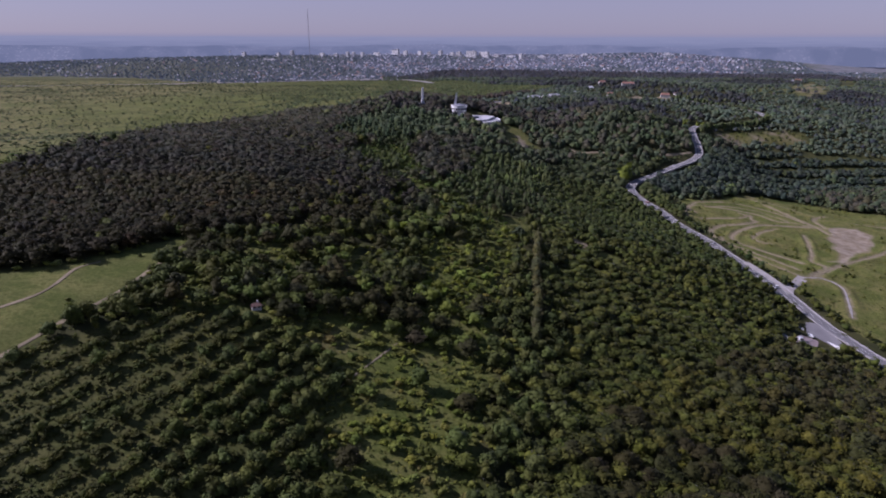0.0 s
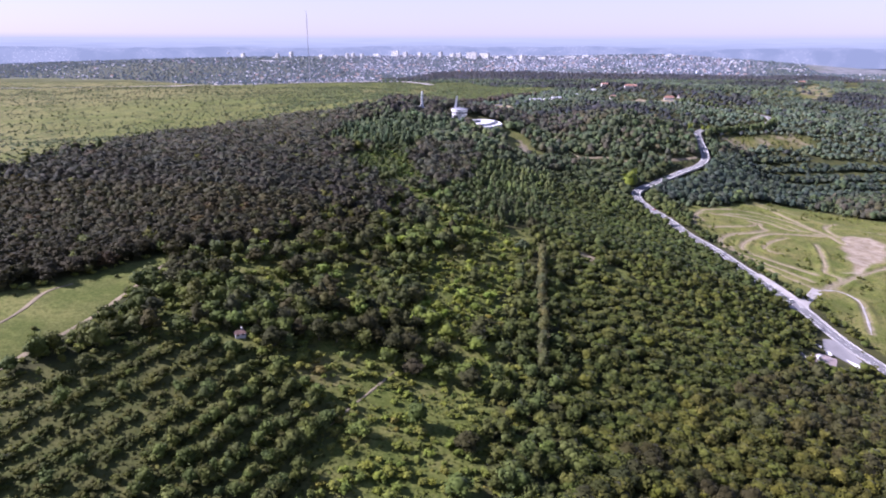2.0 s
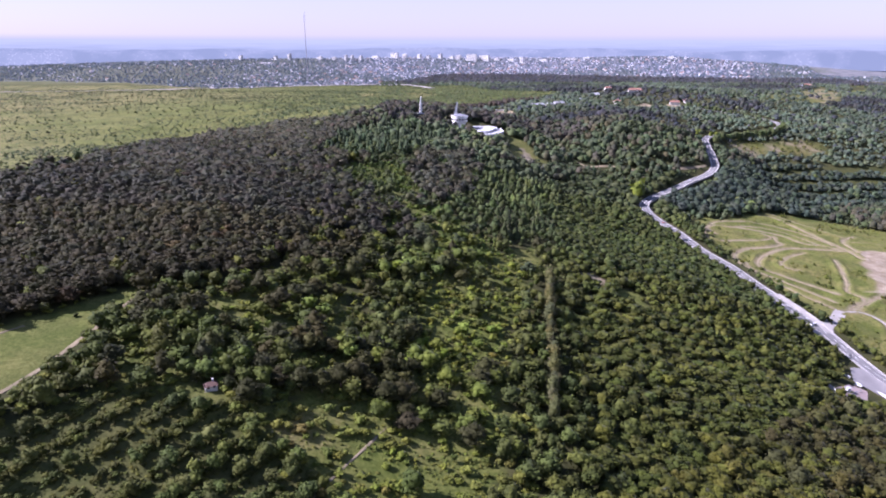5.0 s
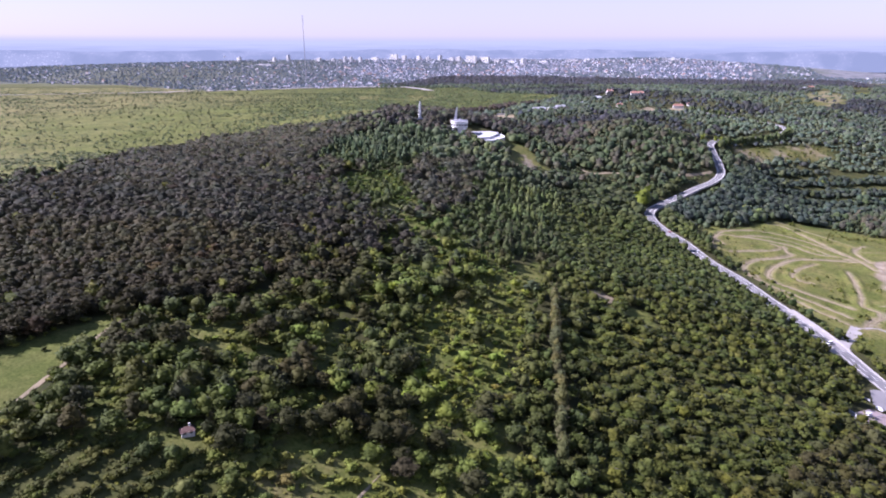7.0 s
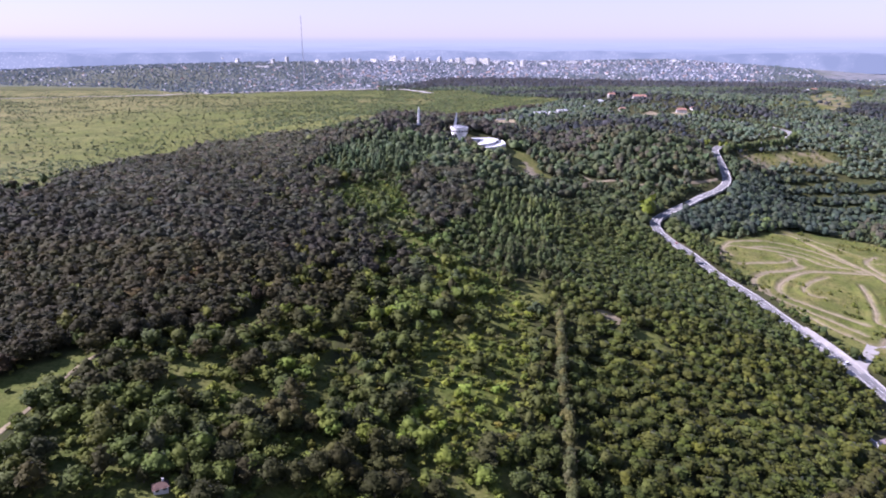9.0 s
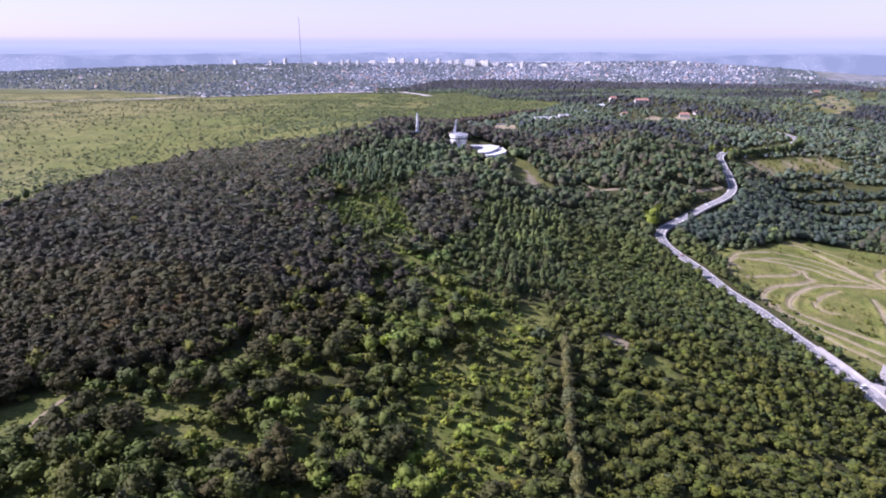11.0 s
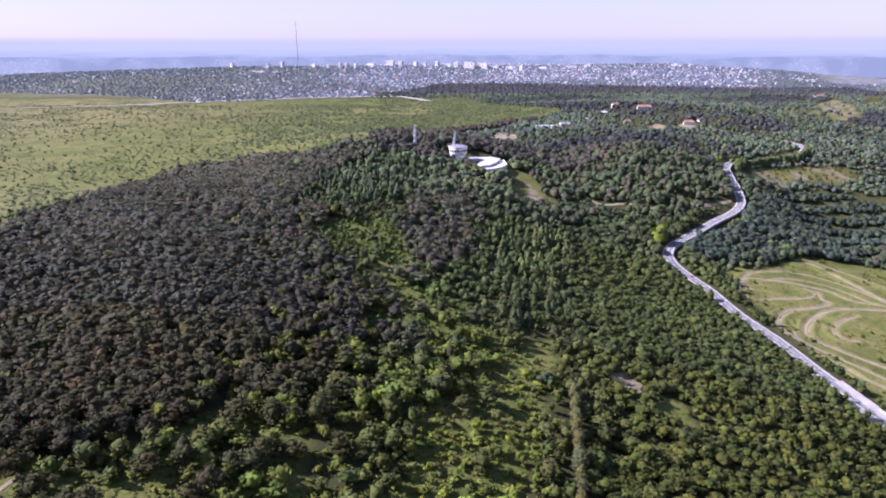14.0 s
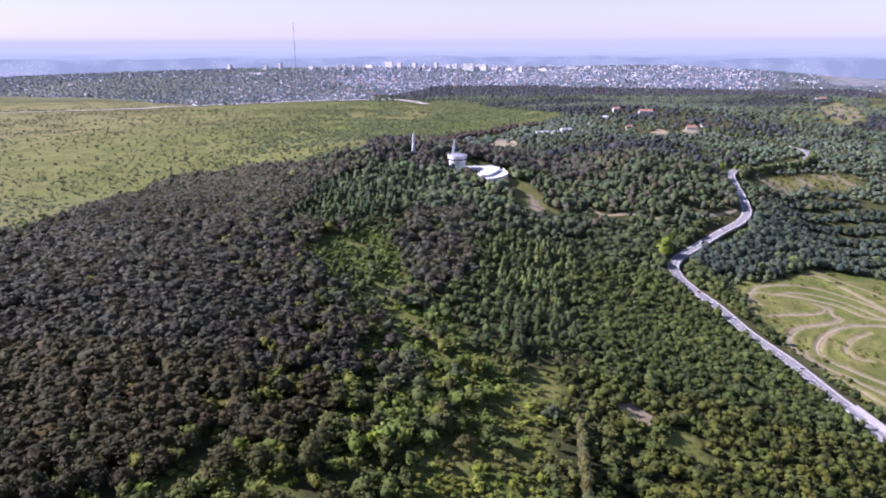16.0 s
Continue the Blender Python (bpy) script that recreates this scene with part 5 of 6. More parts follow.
# ---- built things ----
class Solid:
    """Corners and faces of one part."""

    def __init__(self):
        self.v, self.f = [], []

    def poly(self, pts):
        k = len(self.v)
        self.v += [tuple(p) for p in pts]
        self.f.append(tuple(range(k, k + len(pts))))

    def box(self, c, s, turn=0.0, taper=1.0):
        """A box on its base centre c, of size s; taper narrows its top."""
        a, b = math.cos(turn), math.sin(turn)
        k = len(self.v)
        for z, q in ((0, 1.0), (s[2], taper)):
            for sx, sy in ((-1, -1), (1, -1), (1, 1), (-1, 1)):
                x, y = sx * s[0] / 2 * q, sy * s[1] / 2 * q
                self.v.append((c[0] + a * x - b * y, c[1] + b * x + a * y, c[2] + z))
        for q in ((3, 2, 1, 0), (4, 5, 6, 7), (0, 1, 5, 4), (1, 2, 6, 5), (2, 3, 7, 6), (3, 0, 4, 7)):
            self.f.append(tuple(k + i for i in q))
        return self

    def drum(self, c, rings, n=40):
        """A turned body: rings of (radius, height) over the base centre c, closed below and above."""
        k = len(self.v)
        for r, z in rings:
            for i in range(n):
                t = 6.2832 * i / n
                self.v.append((c[0] + r * math.cos(t), c[1] + r * math.sin(t), c[2] + z))
        for j in range(len(rings) - 1):
            for i in range(n):
                a, b = k + j * n + i, k + j * n + (i + 1) % n
                self.f.append((a, b, b + n, a + n))
        self.f.append(tuple(k + i for i in reversed(range(n))))
        self.f.append(tuple(k + (len(rings) - 1) * n + i for i in range(n)))
        return self

    def slab(self, outline, z0, z1):
        """An upright body over an outline."""
        n = len(outline)
        k = len(self.v)
        self.v += [(x, y, z0) for x, y in outline] + [(x, y, z1) for x, y in outline]
        self.f.append(tuple(k + n + i for i in range(n)))
        self.f.append(tuple(k + i for i in reversed(range(n))))
        for i in range(n):
            j = (i + 1) % n
            self.f.append((k + i, k + j, k + n + j, k + n + i))
        return self

    def mesh(self, name, mat):
        me = bpy.data.meshes.new(name)
        me.from_pydata(self.v, [], self.f)
        bm = bmesh.new()
        bm.from_mesh(me)
        bmesh.ops.recalc_face_normals(bm, faces=bm.faces)
        bm.to_mesh(me)
        bm.free()
        me.materials.append(mat)
        return me


def part(name, solid, mat, parent, label=""):
    ob = new(name, solid.mesh(name, mat))
    ob.parent = parent
    return tagged(ob, label)


def thing(name, x, y, z, label, category, group="", turn=0.0):
    ob = new(name)
    ob.matrix_world = Matrix.Translation((x, y, z)) @ Matrix.Rotation(turn, 4, "Z")
    return tagged(ob, label, category, group)


def obelisk():
    z = h1(-37, 1208)
    ob = thing("obelisk", -37, 1208, z, "tall white stone obelisk on a stepped plinth", "obelisk", turn=0.2)
    part("plinth", Solid().box((0, 0, -1.5), (9, 9, 2.3)).box((0, 0, 0.8), (6.6, 6.6, 0.9)), M_PAVE, ob, "stepped stone plinth")
    part("pedestal", Solid().box((0, 0, 1.7), (4.6, 4.6, 2.2), taper=0.95), M_WHITE, ob)
    part("shaft", Solid().box((0, 0, 3.9), (3.9, 3.9, 22.6), taper=0.58), M_WHITE, ob)
    part("tip", Solid().box((0, 0, 26.5), (2.26, 2.26, 2.6), taper=0.08), M_WHITE, ob)


def museum():
    ob = thing("round_museum", 28, 1186, 129, "white round museum building with a band of windows and leaning pylon", "museum")
    part("lower_drum", Solid().drum((0, 0, -2), [(14.6, 0), (14.2, 14)]), M_WHITE, ob)
    d = part("upper_drum", Solid().drum((0, 0, 12), [(15.0, 0), (16.8, 1.2), (17.2, 9.6), (17.2, 10.4)], 56), M_WHITE, ob)
    part("cornice", Solid().drum((0, 0, 22.42), [(18.0, 0), (18.0, 1.1), (17.2, 1.12)], 56), M_WHITE, ob)
    part("roof", Solid().drum((0, 0, 23.2), [(17.0, 0), (16.6, 0.8), (3.0, 2.6), (2.6, 3.6), (0.4, 3.9)], 48), M_GREY, ob, "low grey conical roof")
    for i in range(9):
        a = radians(190 + i * 20)
        part("window", Solid().box((17.1 * math.cos(a), 17.1 * math.sin(a), 15.8), (0.6, 3.4, 3.2), a), M_GLASS, d, "dark square window")
        part("lintel", Solid().box((17.2 * math.cos(a), 17.2 * math.sin(a), 19.1), (0.7, 3.9, 0.4), a), M_WHITE, d)
    pyl = Solid()
    for q0, q1 in (((-9, 4, 22), (-5.2, 4, 46)),):
        k = len(pyl.v)
        for (x, y, z), w in ((q0, 2.7), (q1, 1.2)):
            pyl.v += [(x - w, y - w * 0.6, z), (x + w, y - w * 0.6, z), (x + w, y + w * 0.6, z), (x - w, y + w * 0.6, z)]
        for q in ((3, 2, 1, 0), (4, 5, 6, 7), (0, 1, 5, 4), (1, 2, 6, 5), (2, 3, 7, 6), (3, 0, 4, 7)):
            pyl.f.append(tuple(k + i for i in q))
    part("pylon", pyl, M_WHITE, ob, "leaning tapered white pylon")
    part("pylon_fin", Solid().box((-10.5, 6, 18), (2.4, 4, 12), taper=0.6), M_GREY, ob, "grey pylon base")
    ob.scale = (0.79, 0.79, 0.96)
    part("annex", Solid().box((-19, -9, 1), (13, 8, 10)), M_WHITE, ob, "low white annex")
    for i in range(4):
        part("annex_window", Solid().box((-24 + i * 3.2, -13.02, 6), (1.8, 0.3, 2.2)), M_GLASS, ob, "dark annex window")


def terrace():
    ob = thing("memorial_terrace", 0, 0, 0, "broad pale stone terrace on two levels beside the museum", "terrace")
    up = [(34, 1172), (46, 1186), (60, 1188), (65, 1171), (56, 1147), (60, 1131), (73, 1138), (84, 1162), (92, 1193), (76, 1216), (46, 1222), (30, 1206)]
    low = [(57, 1130), (67, 1118), (80, 1124), (91, 1138), (100, 1160), (97, 1200), (92.6, 1193), (84.6, 1161.5), (73.4, 1137.2), (60, 1130.4)]
    part("upper_terrace", Solid().slab(up, 112, 131.4), M_PAVE, ob, "upper paved terrace")
    part("lower_terrace", Solid().slab(low, 104, 128.4), M_PAVE, ob, "lower crescent terrace")

    def wall_along(pts, z, h):
        s = Solid()
        for (ax, ay), (bx, by) in zip(pts, pts[1:]):
            L = math.hypot(bx - ax, by - ay)
            s.box(((ax + bx) / 2, (ay + by) / 2, z), (L + 0.5, 0.6, h), math.atan2(by - ay, bx - ax))
        return s
    part("parapet", wall_along(up[3:9], 131.4, 0.7), M_WHITE, ob, "white stone parapet")
    part("parapet", wall_along(low[:6], 128.4, 0.7), M_WHITE, ob, "white stone parapet")
    for i in range(7):
        part("step", Solid().box((91.5 - i * 0.35, 1176, 128.4 + i * 0.4), (6.3 - 0.7 * i, 9, 0.4), -0.26), M_PAVE, ob)


def house(name, w, d, h, roof_mat, label, x, y, turn, group, base=None, roof_h=None):
    z = h1(x, y) if base is None else base
    ob = thing(name, x, y, z, label, "house", group, turn)
    part("wall", Solid().box((0, 0, -3), (w, d, h + 3)), M_WALL, ob)
    rh = roof_h or d * 0.32
    k = Solid()
    e = 0.5
    A = [(-w / 2 - e, -d / 2 - e, h - 0.1), (w / 2 + e, -d / 2 - e, h - 0.1), (w / 2 + e, d / 2 + e, h - 0.1), (-w / 2 - e, d / 2 + e, h - 0.1), (-w / 2 + d * 0.2, 0, h + rh), (w / 2 - d * 0.2, 0, h + rh)]
    k.v = A
    k.f = [(3, 2, 1, 0), (0, 1, 5, 4), (2, 3, 4, 5), (1, 2, 5), (3, 0, 4)]
    r = part("roof", k, roof_mat, ob, "red-brown hipped roof" if roof_mat is not M_ROOF2 else "grey hipped roof")
    part("chimney", Solid().box((w * 0.22, d * 0.1, h + rh * 0.3), (0.9, 0.9, rh + 0.6)), M_WALL, r)
    rows = max(1, int(h // 3))
    for f in range(rows):
        for i in range(max(2, int(w // 3.5))):
            xx = -w / 2 + (i + 0.5) * w / max(2, int(w // 3.5))
            part("window", Solid().box((xx, -d / 2 - 0.02, 1.0 + 3 * f), (1.3, 0.16, 1.4)), M_GLASS, ob)
    return ob


def village():
    for w, d, h, m, x, y, t in ((17, 12, 9, M_ROOF, 452, 1925, 0.1), (34, 13, 8, M_ROOF, 510, 1866, -0.1), (13, 10, 6, M_ROOF, 402, 1622, 0.3), (15, 10, 5, M_ROOF2, 387, 1777, 0.2),
                                (12, 9, 5, M_ROOF2, 322, 1653, 0.9), (30, 11, 4.5, M_ROOF2, 208, 1549, 0.25), (14, 9, 4, M_ROOF2, 236, 1562, 0.25), (22, 12, 7, M_ROOF, 545, 1652, -0.2),
                                (12, 10, 5, M_ROOF, 590, 1700, 0.4), (24, 14, 9, M_ROOF, 1405, 2680, 0.1), (16, 11, 6, M_ROOF2, 1370, 2660, 0.5), (11, 8, 4, M_ROOF2, 148, 1303, 0.2), (26, 9, 4, M_ROOF2, 262, 1590, 0.4)):
        house("house", w, d, h, m, "pale rendered house with a hipped roof among trees", x, y, t, "houses in the woods")
    ob = thing("low_wall", 140, 1500, h1(140, 1500), "low pale stone wall along the lawn", "wall", turn=0.35)
    part("wall_body", Solid().box((0, 0, -2), (60, 0.8, 4.2)), M_WHITE, ob)
    part("coping", Solid().box((0, 0, 2.2), (60.6, 1.1, 0.3)), M_PAVE, ob)
    patch("bare_plot", PLOT_WEST, M_DIRT, 0.5, "bare sandy plot among the village trees", "earth")
    patch("bare_plot", PLOT_EAST, M_DIRT, 0.5, "bare sandy plot among the village trees", "earth")
    patch("bare_bank", BANK, M_DIRT, 0.4, "bare pale earth bank among trees", "earth")
    patch("lawn", LAWN, M_DIRT, 0.3, "dry yellowish lawn by the memorial", "lawn")


M_OLD_ROOF = material("weathered brown roof tiles", (0.150, 0.092, 0.072), 0.9, vary=0.35, scale=1.5, bump=0.2)


def hut():
    house("hut", 5.2, 4.2, 2.2, M_OLD_ROOF, "small hut with a faded red-brown roof among pines", -105, 342, 0.5, "")


def view_spot(across, dist):
    """Ground at that bearing and distance from the middle of the way."""
    x = (across - 784) / 1162 * (dist * 0.954 + 45)
    return x, 119 + dist


def block_of_flats(across, dist, wide, deep, high, turn, mat_label="pale concrete block of flats"):
    x, y = view_spot(across, dist)
    ob = thing("apartment_block", x, y, h1(x, y), mat_label, "apartment block", "apartment blocks of the town", turn)
    part("wall", Solid().box((0, 0, -8), (wide, deep, high + 8)), M_FLATS, ob)
    part("roof", Solid().box((0, 0, high), (wide + 0.6, deep + 0.6, 0.9)), M_GREY, ob)
    part("stair_head", Solid().box((wide * 0.2, 0, high + 0.9), (6, deep * 0.5, 3)), M_FLATS, ob)
    for f in range(int(high // 6)):
        part("window_band", Solid().box((0, -deep / 2 - 0.03, 3 + 6 * f), (wide * 0.92, 0.3, 1.6)), M_GLASS, ob, "row of dark windows")


M_FLATS = material("pale concrete panels", (0.60, 0.585, 0.57), 0.85, vary=0.08, scale=0.05, bump=0.02, per_object=0.12)
M_TOWN = material("whitewashed walls and roofs", (0.8, 0.8, 0.8), 0.8, vary=0.1, scale=0.1, bump=0.0, tint=True)


ESTATE_WEST = [(372, 4300, 34, 16, 42), (384, 4320, 30, 16, 48), (397, 4280, 36, 16, 40), (410, 4300, 40, 16, 36), (424, 4260, 30, 16, 34), (486, 4200, 26, 15, 34), (511, 4250, 20, 20, 48), (565, 4250, 40, 14, 26), (590, 4200, 34, 14, 26), (611, 4150, 18, 18, 44), (622, 4150, 20, 18, 42), (638, 4150, 20, 18, 40), (664, 4300, 60, 14, 28), (698, 4350, 60, 16, 50), (716, 4320, 34, 16, 40), (742, 4250, 30, 18, 40), (758, 4250, 24, 18, 34)]
ESTATE_EAST = [(779, 4250, 26, 18, 44), (800, 4100, 30, 16, 30), (812, 4050, 34, 16, 40), (835, 3950, 74, 18, 52), (858, 3930, 74, 18, 44), (925, 3800, 22, 18, 44), (1012, 3850, 70, 16, 18), (1040, 3880, 40, 16, 14), (470, 3900, 150, 30, 10), (500, 3880, 60, 30, 9), (962, 3850, 60, 14, 16), (905, 3900, 50, 14, 16), (880, 3950, 40, 14, 18), (1190, 3700, 30, 14, 14), (1400, 3500, 80, 20, 9), (1428, 3480, 40, 20, 10)]


def flats():
    for across, dist, w, d, h in ESTATE_WEST + ESTATE_EAST:
        block_of_flats(across, dist, w * 0.85, d, h * 0.72, RNG.uniform(-0.75, -0.5))


def town_houses():
    """Small houses of the town: the nearest singly, the rest as one spread."""
    x, y = lattice(-2600, 2900, 2440, 4650, 20.5)
    dens = 0.6 * built_up(x, y)
    ok = in_sight(x, y, height(x, y), 10) & town(x, y) & (RNG.uniform(0, 1, len(x)) < dens)
    x, y = x[ok], y[ok]
    order = np.argsort(np.hypot(x, y))
    first = RNG.permutation(order[:2000])
    order = np.concatenate([first, order[2000:]])
    x, y = x[order], y[order]
    z = height(x, y)
    n = len(x)
    w, d, h, a = RNG.uniform(5, 9.5, n), RNG.uniform(4.5, 7, n), RNG.uniform(3, 5.5, n), RNG.uniform(-0.6, 0.6, n)
    base = np.array([(-1, -1, 0), (1, -1, 0), (1, 1, 0), (-1, 1, 0), (-1, -1, 1), (1, -1, 1), (1, 1, 1), (-1, 1, 1), (-1.06, -1.06, 1), (1.06, -1.06, 1), (1.06, 1.06, 1), (-1.06, 1.06, 1), (-0.6, 0, 1.45), (0.6, 0, 1.45)])
    faces = np.array([(0, 1, 5), (0, 5, 4), (1, 2, 6), (1, 6, 5), (2, 3, 7), (2, 7, 6), (3, 0, 4), (3, 4, 7), (8, 9, 13), (8, 13, 12), (10, 11, 12), (10, 12, 13), (9, 10, 13), (11, 8, 12)])
    # singly
    protos = []
    for k in range(6):
        ww, dd, hh = 9 + k, 7.5 + 0.4 * k, 4 + 0.7 * k
        m = (M_ROOF, M_ROOF2, M_ROOF2, M_ROOF, M_ROOF2, M_ROOF)[k]
        ob = thing("house", x[k], y[k], z[k], "small pale house with a " + ("red-brown" if m is M_ROOF else "grey") + " roof at the town's edge", "house", "houses at the town's edge", float(a[k]))
        part("wall", Solid().box((0, 0, -3), (ww, dd, hh + 3)), M_WALL, ob)
        s = Solid()
        s.v = [(-ww / 2 - 0.4, -dd / 2 - 0.4, hh), (ww / 2 + 0.4, -dd / 2 - 0.4, hh), (ww / 2 + 0.4, dd / 2 + 0.4, hh), (-ww / 2 - 0.4, dd / 2 + 0.4, hh), (-ww / 3, 0, hh + 2.8), (ww / 3, 0, hh + 2.8)]
        s.f = [(3, 2, 1, 0), (0, 1, 5, 4), (2, 3, 4, 5), (1, 2, 5), (3, 0, 4)]
        part("roof", s, m, ob)
        protos.append(ob)
    for i in range(6, 240):
        copy_thing(protos[int(RNG.integers(0, 6))], Matrix.Translation((x[i], y[i], z[i])) @ Matrix.Rotation(float(a[i]), 4, "Z"))
    m = slice(240, None)
    c, s = np.cos(a[m])[:, None], np.sin(a[m])[:, None]
    bx, by = base[:, 0] * w[m][:, None] / 2, base[:, 1] * d[m][:, None] / 2
    V = np.stack([c * bx - s * by + x[m][:, None], s * bx + c * by + y[m][:, None], base[:, 2] * h[m][:, None] + z[m][:, None] - (base[:, 2] == 0) * 3], -1)
    k = len(V)
    # walls and roofs lean to blue: a little haze painted into their tint
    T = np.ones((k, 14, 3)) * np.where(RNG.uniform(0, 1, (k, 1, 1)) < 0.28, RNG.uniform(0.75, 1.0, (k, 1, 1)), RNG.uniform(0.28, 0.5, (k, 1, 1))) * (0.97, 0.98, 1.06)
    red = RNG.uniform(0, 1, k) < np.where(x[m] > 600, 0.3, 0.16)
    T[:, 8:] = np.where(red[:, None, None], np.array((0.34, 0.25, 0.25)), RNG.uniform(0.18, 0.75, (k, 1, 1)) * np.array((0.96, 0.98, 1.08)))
    F = (faces[None] + (np.arange(k) * 14)[:, None, None]).reshape(-1, 3)
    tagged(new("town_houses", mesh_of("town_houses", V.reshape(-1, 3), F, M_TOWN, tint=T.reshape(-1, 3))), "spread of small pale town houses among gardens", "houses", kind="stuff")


def mast():
    x, y = view_spot(541, 3050)
    z, H = h1(x, y), 276.0
    ob = thing("broadcasting_mast", x, y, z, "very tall slender red and white lattice broadcasting mast", "mast")
    for i in range(3):
        t = i * 2.0944
        p = Pile()
        prism(p, (2.0 * math.cos(t), 2.0 * math.sin(t), -5), (0.9 * math.cos(t), 0.9 * math.sin(t), H), 0.5, 0.3, 5)
        o = new("leg", mesh_of("leg", *p.get(), M_STEEL))
        o.parent = ob
    for i in range(30):
        zz = i * H / 30
        r = 2.0 - 1.1 * i / 30
        s = Pile()
        for j in range(3):
            t, u = j * 2.0944, (j + 1) * 2.0944
            prism(s, (r * math.cos(t), r * math.sin(t), zz), (r * math.cos(u), r * math.sin(u), zz + H / 30), 0.22, 0.22, 4)
        o = new("brace", mesh_of("brace", *s.get(), M_STEEL))
        o.parent = ob
    part("beacon", Solid().box((0, 0, H), (1.2, 1.2, 9), taper=0.3), M_STEEL, ob)


CAR_PAINT = [material("white car paint", (0.8, 0.8, 0.8), 0.3, vary=0.02, bump=0, spec=0.5), material("dark car paint", (0.03, 0.03, 0.04), 0.25, vary=0.02, bump=0, spec=0.5),
             material("silver car paint", (0.5, 0.5, 0.52), 0.3, metal=0.5, vary=0.02, bump=0, spec=0.5), material("red car paint", (0.35, 0.03, 0.03), 0.3, vary=0.02, bump=0, spec=0.5)]


def car(along, side, paint, label, van=False):
    """A car on the road, so many metres along it."""
    along += 402
    run = np.concatenate([[0], np.cumsum(np.linalg.norm(np.diff(ROAD_C, axis=0), axis=1))])
    i = int(np.searchsorted(run, along))
    p = ROAD_C[i] + ROAD_N[i] * side
    t = math.atan2(-ROAD_N[i][0], ROAD_N[i][1])
    ob = thing("van" if van else "car", p[0], p[1], ROAD_H[i] + 0.03, label, "van" if van else "car", "vehicles on the road", t + math.pi / 2)
    L, W, H = (5.6, 2.0, 2.3) if van else (4.5, 1.8, 1.45)
    side_line = [(-L / 2, 0.35), (-L / 2, 0.85), (-L / 2 + 0.15, 0.95), (L / 2 - 0.9, 0.92), (L / 2, 0.7), (L / 2, 0.35)]
    top_line = [(-L / 2 + 0.1, 0.95), (-L / 2 + 0.55, H), (L / 2 - 2.0 + (1.0 if van else 0), H), (L / 2 - 1.15 + (0.5 if van else 0), 0.93)]

    def extrude(line, w0, w1):
        s = Solid()
        n = len(line)
        zlo, zhi = min(q[1] for q in line), max(q[1] for q in line)
        for sg in (-1, 1):
            s.v += [(x, sg * (w0 + (w1 - w0) * (z - zlo) / (zhi - zlo)) / 2, z) for x, z in line]
        s.f = [tuple(range(n)), tuple(reversed(range(n, 2 * n)))] + [(k, (k + 1) % n, n + (k + 1) % n, n + k) for k in range(n)]
        return s
    b = part("body", extrude(side_line, W, W), paint, ob)
    part("cabin_glass", extrude(top_line, W - 0.1, W - 0.4), M_GLASS, ob, "dark cabin windows")
    part("roof", Solid().box(((top_line[1][0] + top_line[2][0]) / 2, 0, H), (top_line[2][0] - top_line[1][0] + 0.1, W - 0.45, 0.07)), paint, ob)
    for sx in (-1, 1):
        for sy in (-1, 1):
            pl = Pile()
            prism(pl, (sx * L * 0.31, sy * (W / 2 - 0.2), 0.33), (sx * L * 0.31, sy * (W / 2 + 0.02), 0.33), 0.33, 0.33, 10)
            o = new("wheel", mesh_of("wheel", *pl.get(), M_TYRE))
            o.parent = ob
    for sy in (-1, 1):
        part("headlight", Solid().box((L / 2 + 0.01, sy * 0.6, 0.6), (0.06, 0.35, 0.16)), M_PAINT, b)


def traffic():
    for along, side, k, lab, van in ((210, -2.4, 0, "white van", True), (330, 2.4, 2, "silver car", False), (400, -2.4, 1, "dark car", False), (432, 2.4, 0, "white car", False), (462, -2.4, 0, "white car", False),
                                     (492, 2.4, 3, "red car", False), (520, -2.4, 0, "white car", False), (655, 2.4, 1, "dark car", False), (720, -2.4, 0, "white car", False), (830, 2.4, 1, "dark car", False), (985, -2.4, 0, "white car", False)):
        car(along, side, CAR_PAINT[k], lab + " driving on the winding road", van)


def crash_barrier(first, last, side):
    """A steel rail on posts beside the road."""
    run = np.concatenate([[0], np.cumsum(np.linalg.norm(np.diff(ROAD_C, axis=0), axis=1))])
    idx = np.nonzero((run > first) & (run < last))[0]
    P = ROAD_C + ROAD_N * side
    k = idx[0]
    o = np.array((P[k][0], P[k][1], ROAD_H[k]))
    ob = thing("crash_barrier", o[0], o[1], o[2], "grey steel crash barrier along the road", "crash barrier", "crash barriers")
    rail = Pile()
    for i, j in zip(idx, idx[1:]):
        a, b = np.array((*P[i], ROAD_H[i])) - o, np.array((*P[j], ROAD_H[j])) - o
        prism(rail, a + (0, 0, 0.6), b + (0, 0, 0.6), 0.17, 0.17, 4)
    r = new("rail", mesh_of("rail", *rail.get(), M_STEEL))
    r.parent = ob
    p = Pile()
    prism(p, (0, 0, -0.6), (0, 0, 0.7), 0.08, 0.08, 4)
    pm = mesh_of("post", *p.get(), M_STEEL)
    for i in idx:
        c = new("post", pm)
        c.parent = ob
        c.location = (P[i][0] - o[0], P[i][1] - o[1], ROAD_H[i] - o[2])


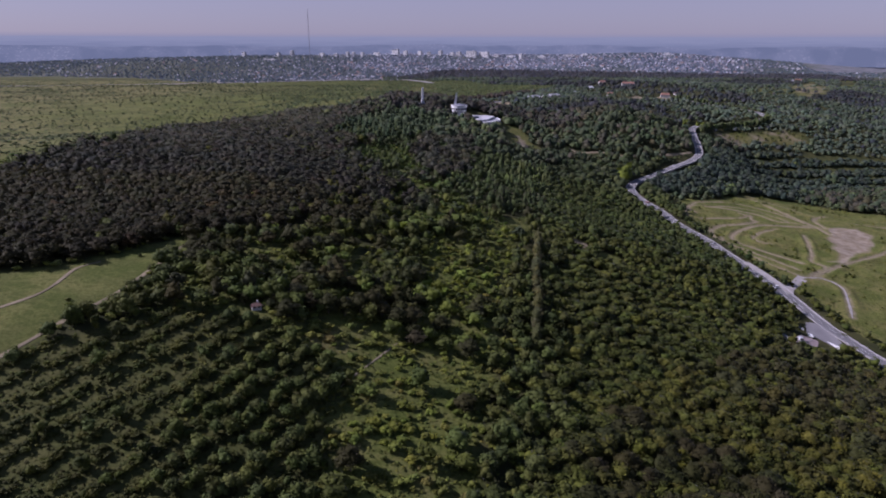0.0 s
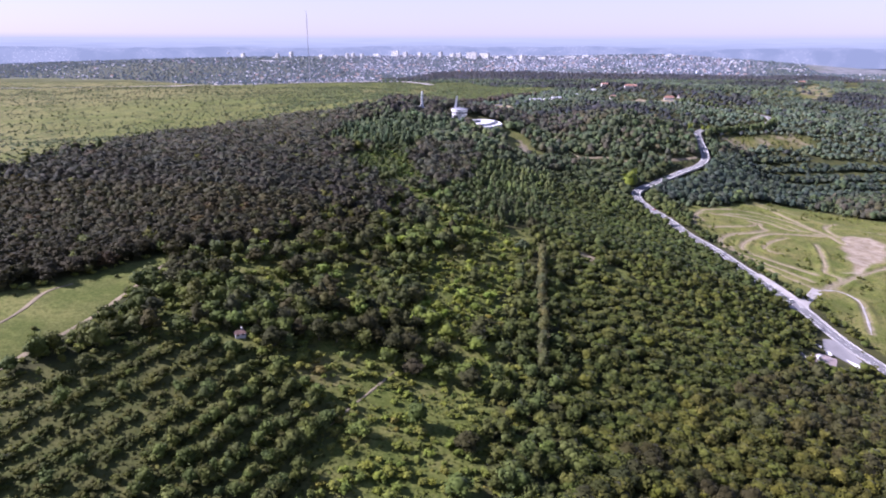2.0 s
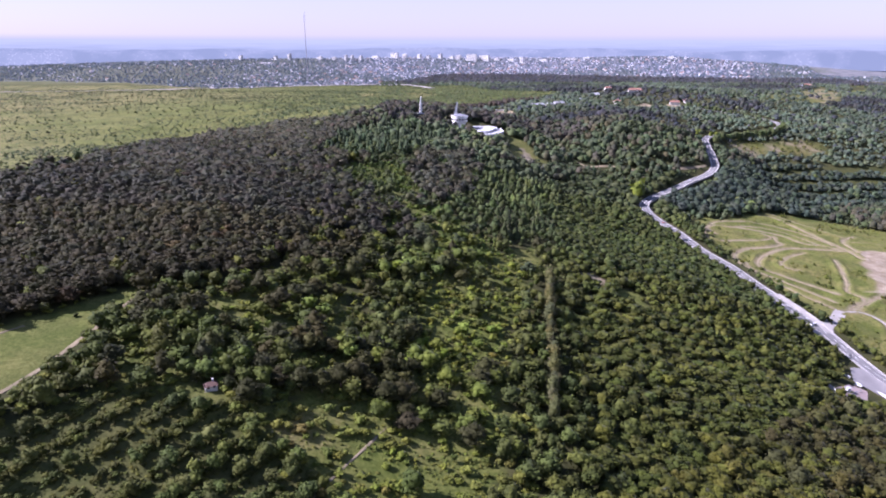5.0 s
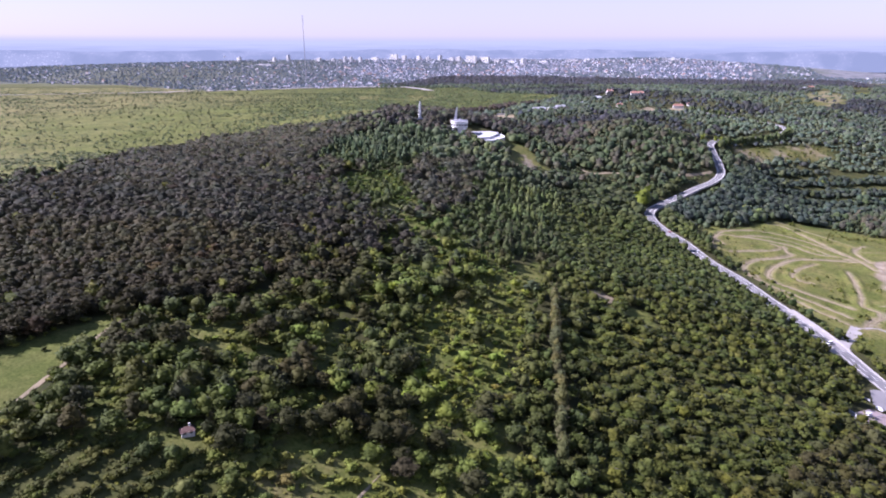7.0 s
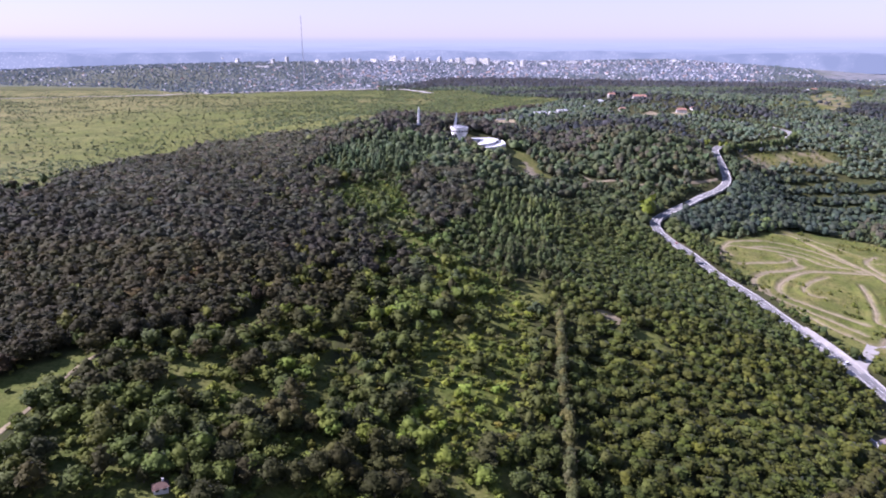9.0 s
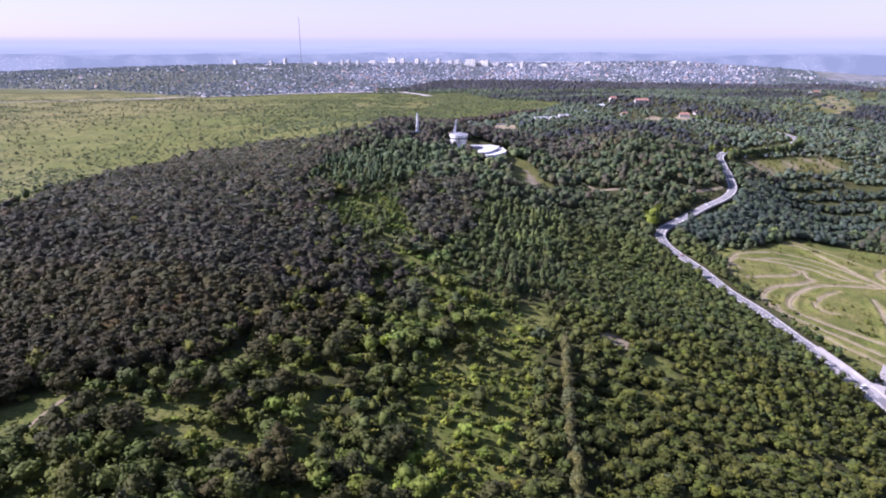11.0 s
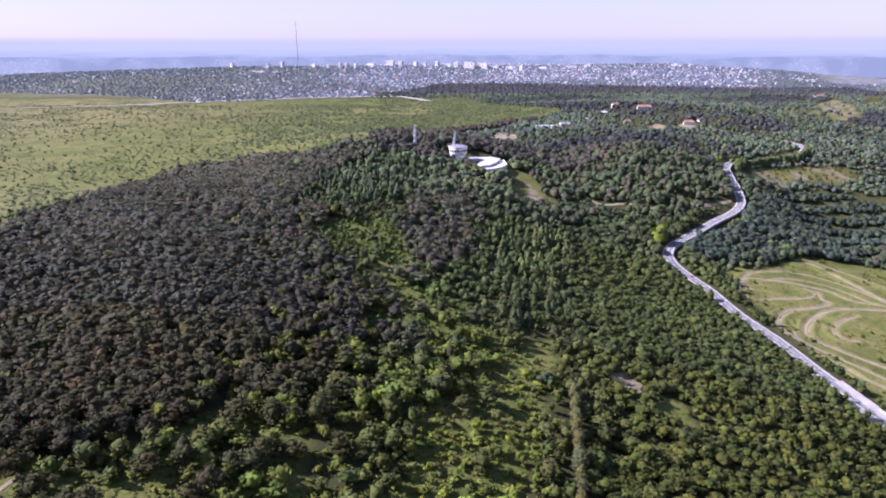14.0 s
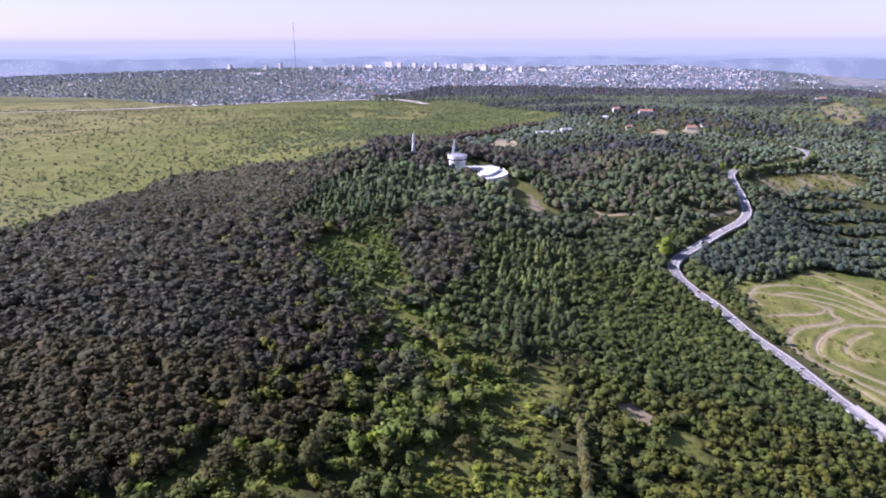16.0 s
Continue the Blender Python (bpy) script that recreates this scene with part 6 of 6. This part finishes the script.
def rest_stop():
    patch("paved_yard", [(303, 528), (312, 521), (333, 530), (343, 546), (330, 550), (306, 534)], M_YARD, 0.25, "pinkish paved yard beside the road", "yard")
    patch("parking_strip", [(337, 557), (347, 578), (361, 580), (364, 566), (368, 545), (358, 537), (347, 549)], M_PARK, 0.22, "pale grey parking strip beside the road", "parking")

    def low_wall(a, b, high, label, thick=0.5):
        (ax, ay), (bx, by) = a, b
        x, y = (ax + bx) / 2, (ay + by) / 2
        w = thing("low_wall", x, y, h1(x, y), label, "wall", "", math.atan2(by - ay, bx - ax))
        n = math.hypot(bx - ax, by - ay)
        part("wall_body", Solid().box((0, 0, -2), (n, thick, high + 2)), M_WHITE, w)
        part("coping", Solid().box((0, 0, high), (n + 0.4, thick + 0.25, 0.18)), M_PAVE, w)
    low_wall((301, 540), (303.5, 526), 2.2, "white rendered garden wall beside the paved yard")
    low_wall((349, 557), (359, 535), 0.9, "low pale planter wall along the parking strip", 0.9)
    low_wall((333, 565), (336, 560), 1.0, "short white wall at the edge of a lawn")
    k = thing("kiosk", 321, 538, h1(321, 538), "small white kiosk with a flat roof on a dark base", "kiosk", turn=0.4)
    part("base", Solid().box((0, 0, -1), (6.0, 4.6, 1.4)), M_GREY, k, "dark stone base")
    part("wall", Solid().box((0, 0, 0.4), (3.4, 2.6, 2.4)), M_WHITE, k)
    part("roof", Solid().box((0, 0, 2.8), (4.2, 3.4, 0.25)), M_ROOF2, k, "flat pale roof")
    part("door", Solid().box((-0.9, -1.33, 0.4), (0.9, 0.12, 2.0)), M_GLASS, k)
    part("window", Solid().box((0.8, -1.33, 1.3), (1.2, 0.12, 1.0)), M_GLASS, k)
    # added dark bar on legs that stands in for a low shadow here
    b = thing("bench", 331, 541, h1(331, 541) + 0.25, "long dark bench standing in for a shadow on the paved yard", "bench", turn=0.3)
    part("shadow_bar", Solid().box((0, 0, 0.4), (9, 0.7, 0.12)), M_GREY, b)
    for dx in (-4, 0, 4):
        part("leg", Solid().box((dx, 0, -0.3), (0.3, 0.6, 0.7)), M_GREY, b)
    c = thing("parked_van", 338, 551, h1(338, 551) + 0.25, "white van parked beside the paved yard", "van", turn=-0.9)
    part("body", Solid().box((0, 0, 0.35), (5.2, 2.0, 0.9)).box((-0.4, 0, 1.25), (4.2, 1.9, 0.95), taper=0.92), CAR_PAINT[0], c)
    part("windscreen", Solid().box((1.75, 0, 1.35), (0.12, 1.6, 0.65)), M_GLASS, c)
    for sx in (-1.6, 1.6):
        for sy in (-0.85, 0.85):
            pl = Pile()
            prism(pl, (sx, sy - 0.1, 0.33), (sx, sy + 0.12, 0.33), 0.33, 0.33, 10)
            o = new("wheel", mesh_of("wheel", *pl.get(), M_TYRE))
            o.parent = c
    patch("gravel_lay_by", [(330, 700), (346, 684), (355, 667), (356, 650), (370, 656), (393, 684), (399, 676), (392, 665), (369, 643), (352, 622), (341, 620), (333, 640)], M_SHOULDER, 0.35, "pale gravel lay-by at the track junction", "lay-by")
    patch("roadside_gravel", [(331, 640), (339, 636), (330, 690), (320, 730), (314, 728), (322, 690)], M_SHOULDER, 0.2, "pale gravel verge along the road", "verge")


M_PARK = material("pale concrete parking", (0.25, 0.235, 0.23), 0.9, vary=0.15, scale=0.6, bump=0.05)
M_YARD = material("pink paving", (0.36, 0.28, 0.26), 0.85, vary=0.15, scale=1.0, bump=0.1)
obelisk()
museum()
terrace()
village()
hut()
rest_stop()
crash_barrier(430, 640, 6.0)
crash_barrier(440, 500, -6.0)
crash_barrier(900, 1080, -6.0)
traffic()
flats()
mast()
town_houses()
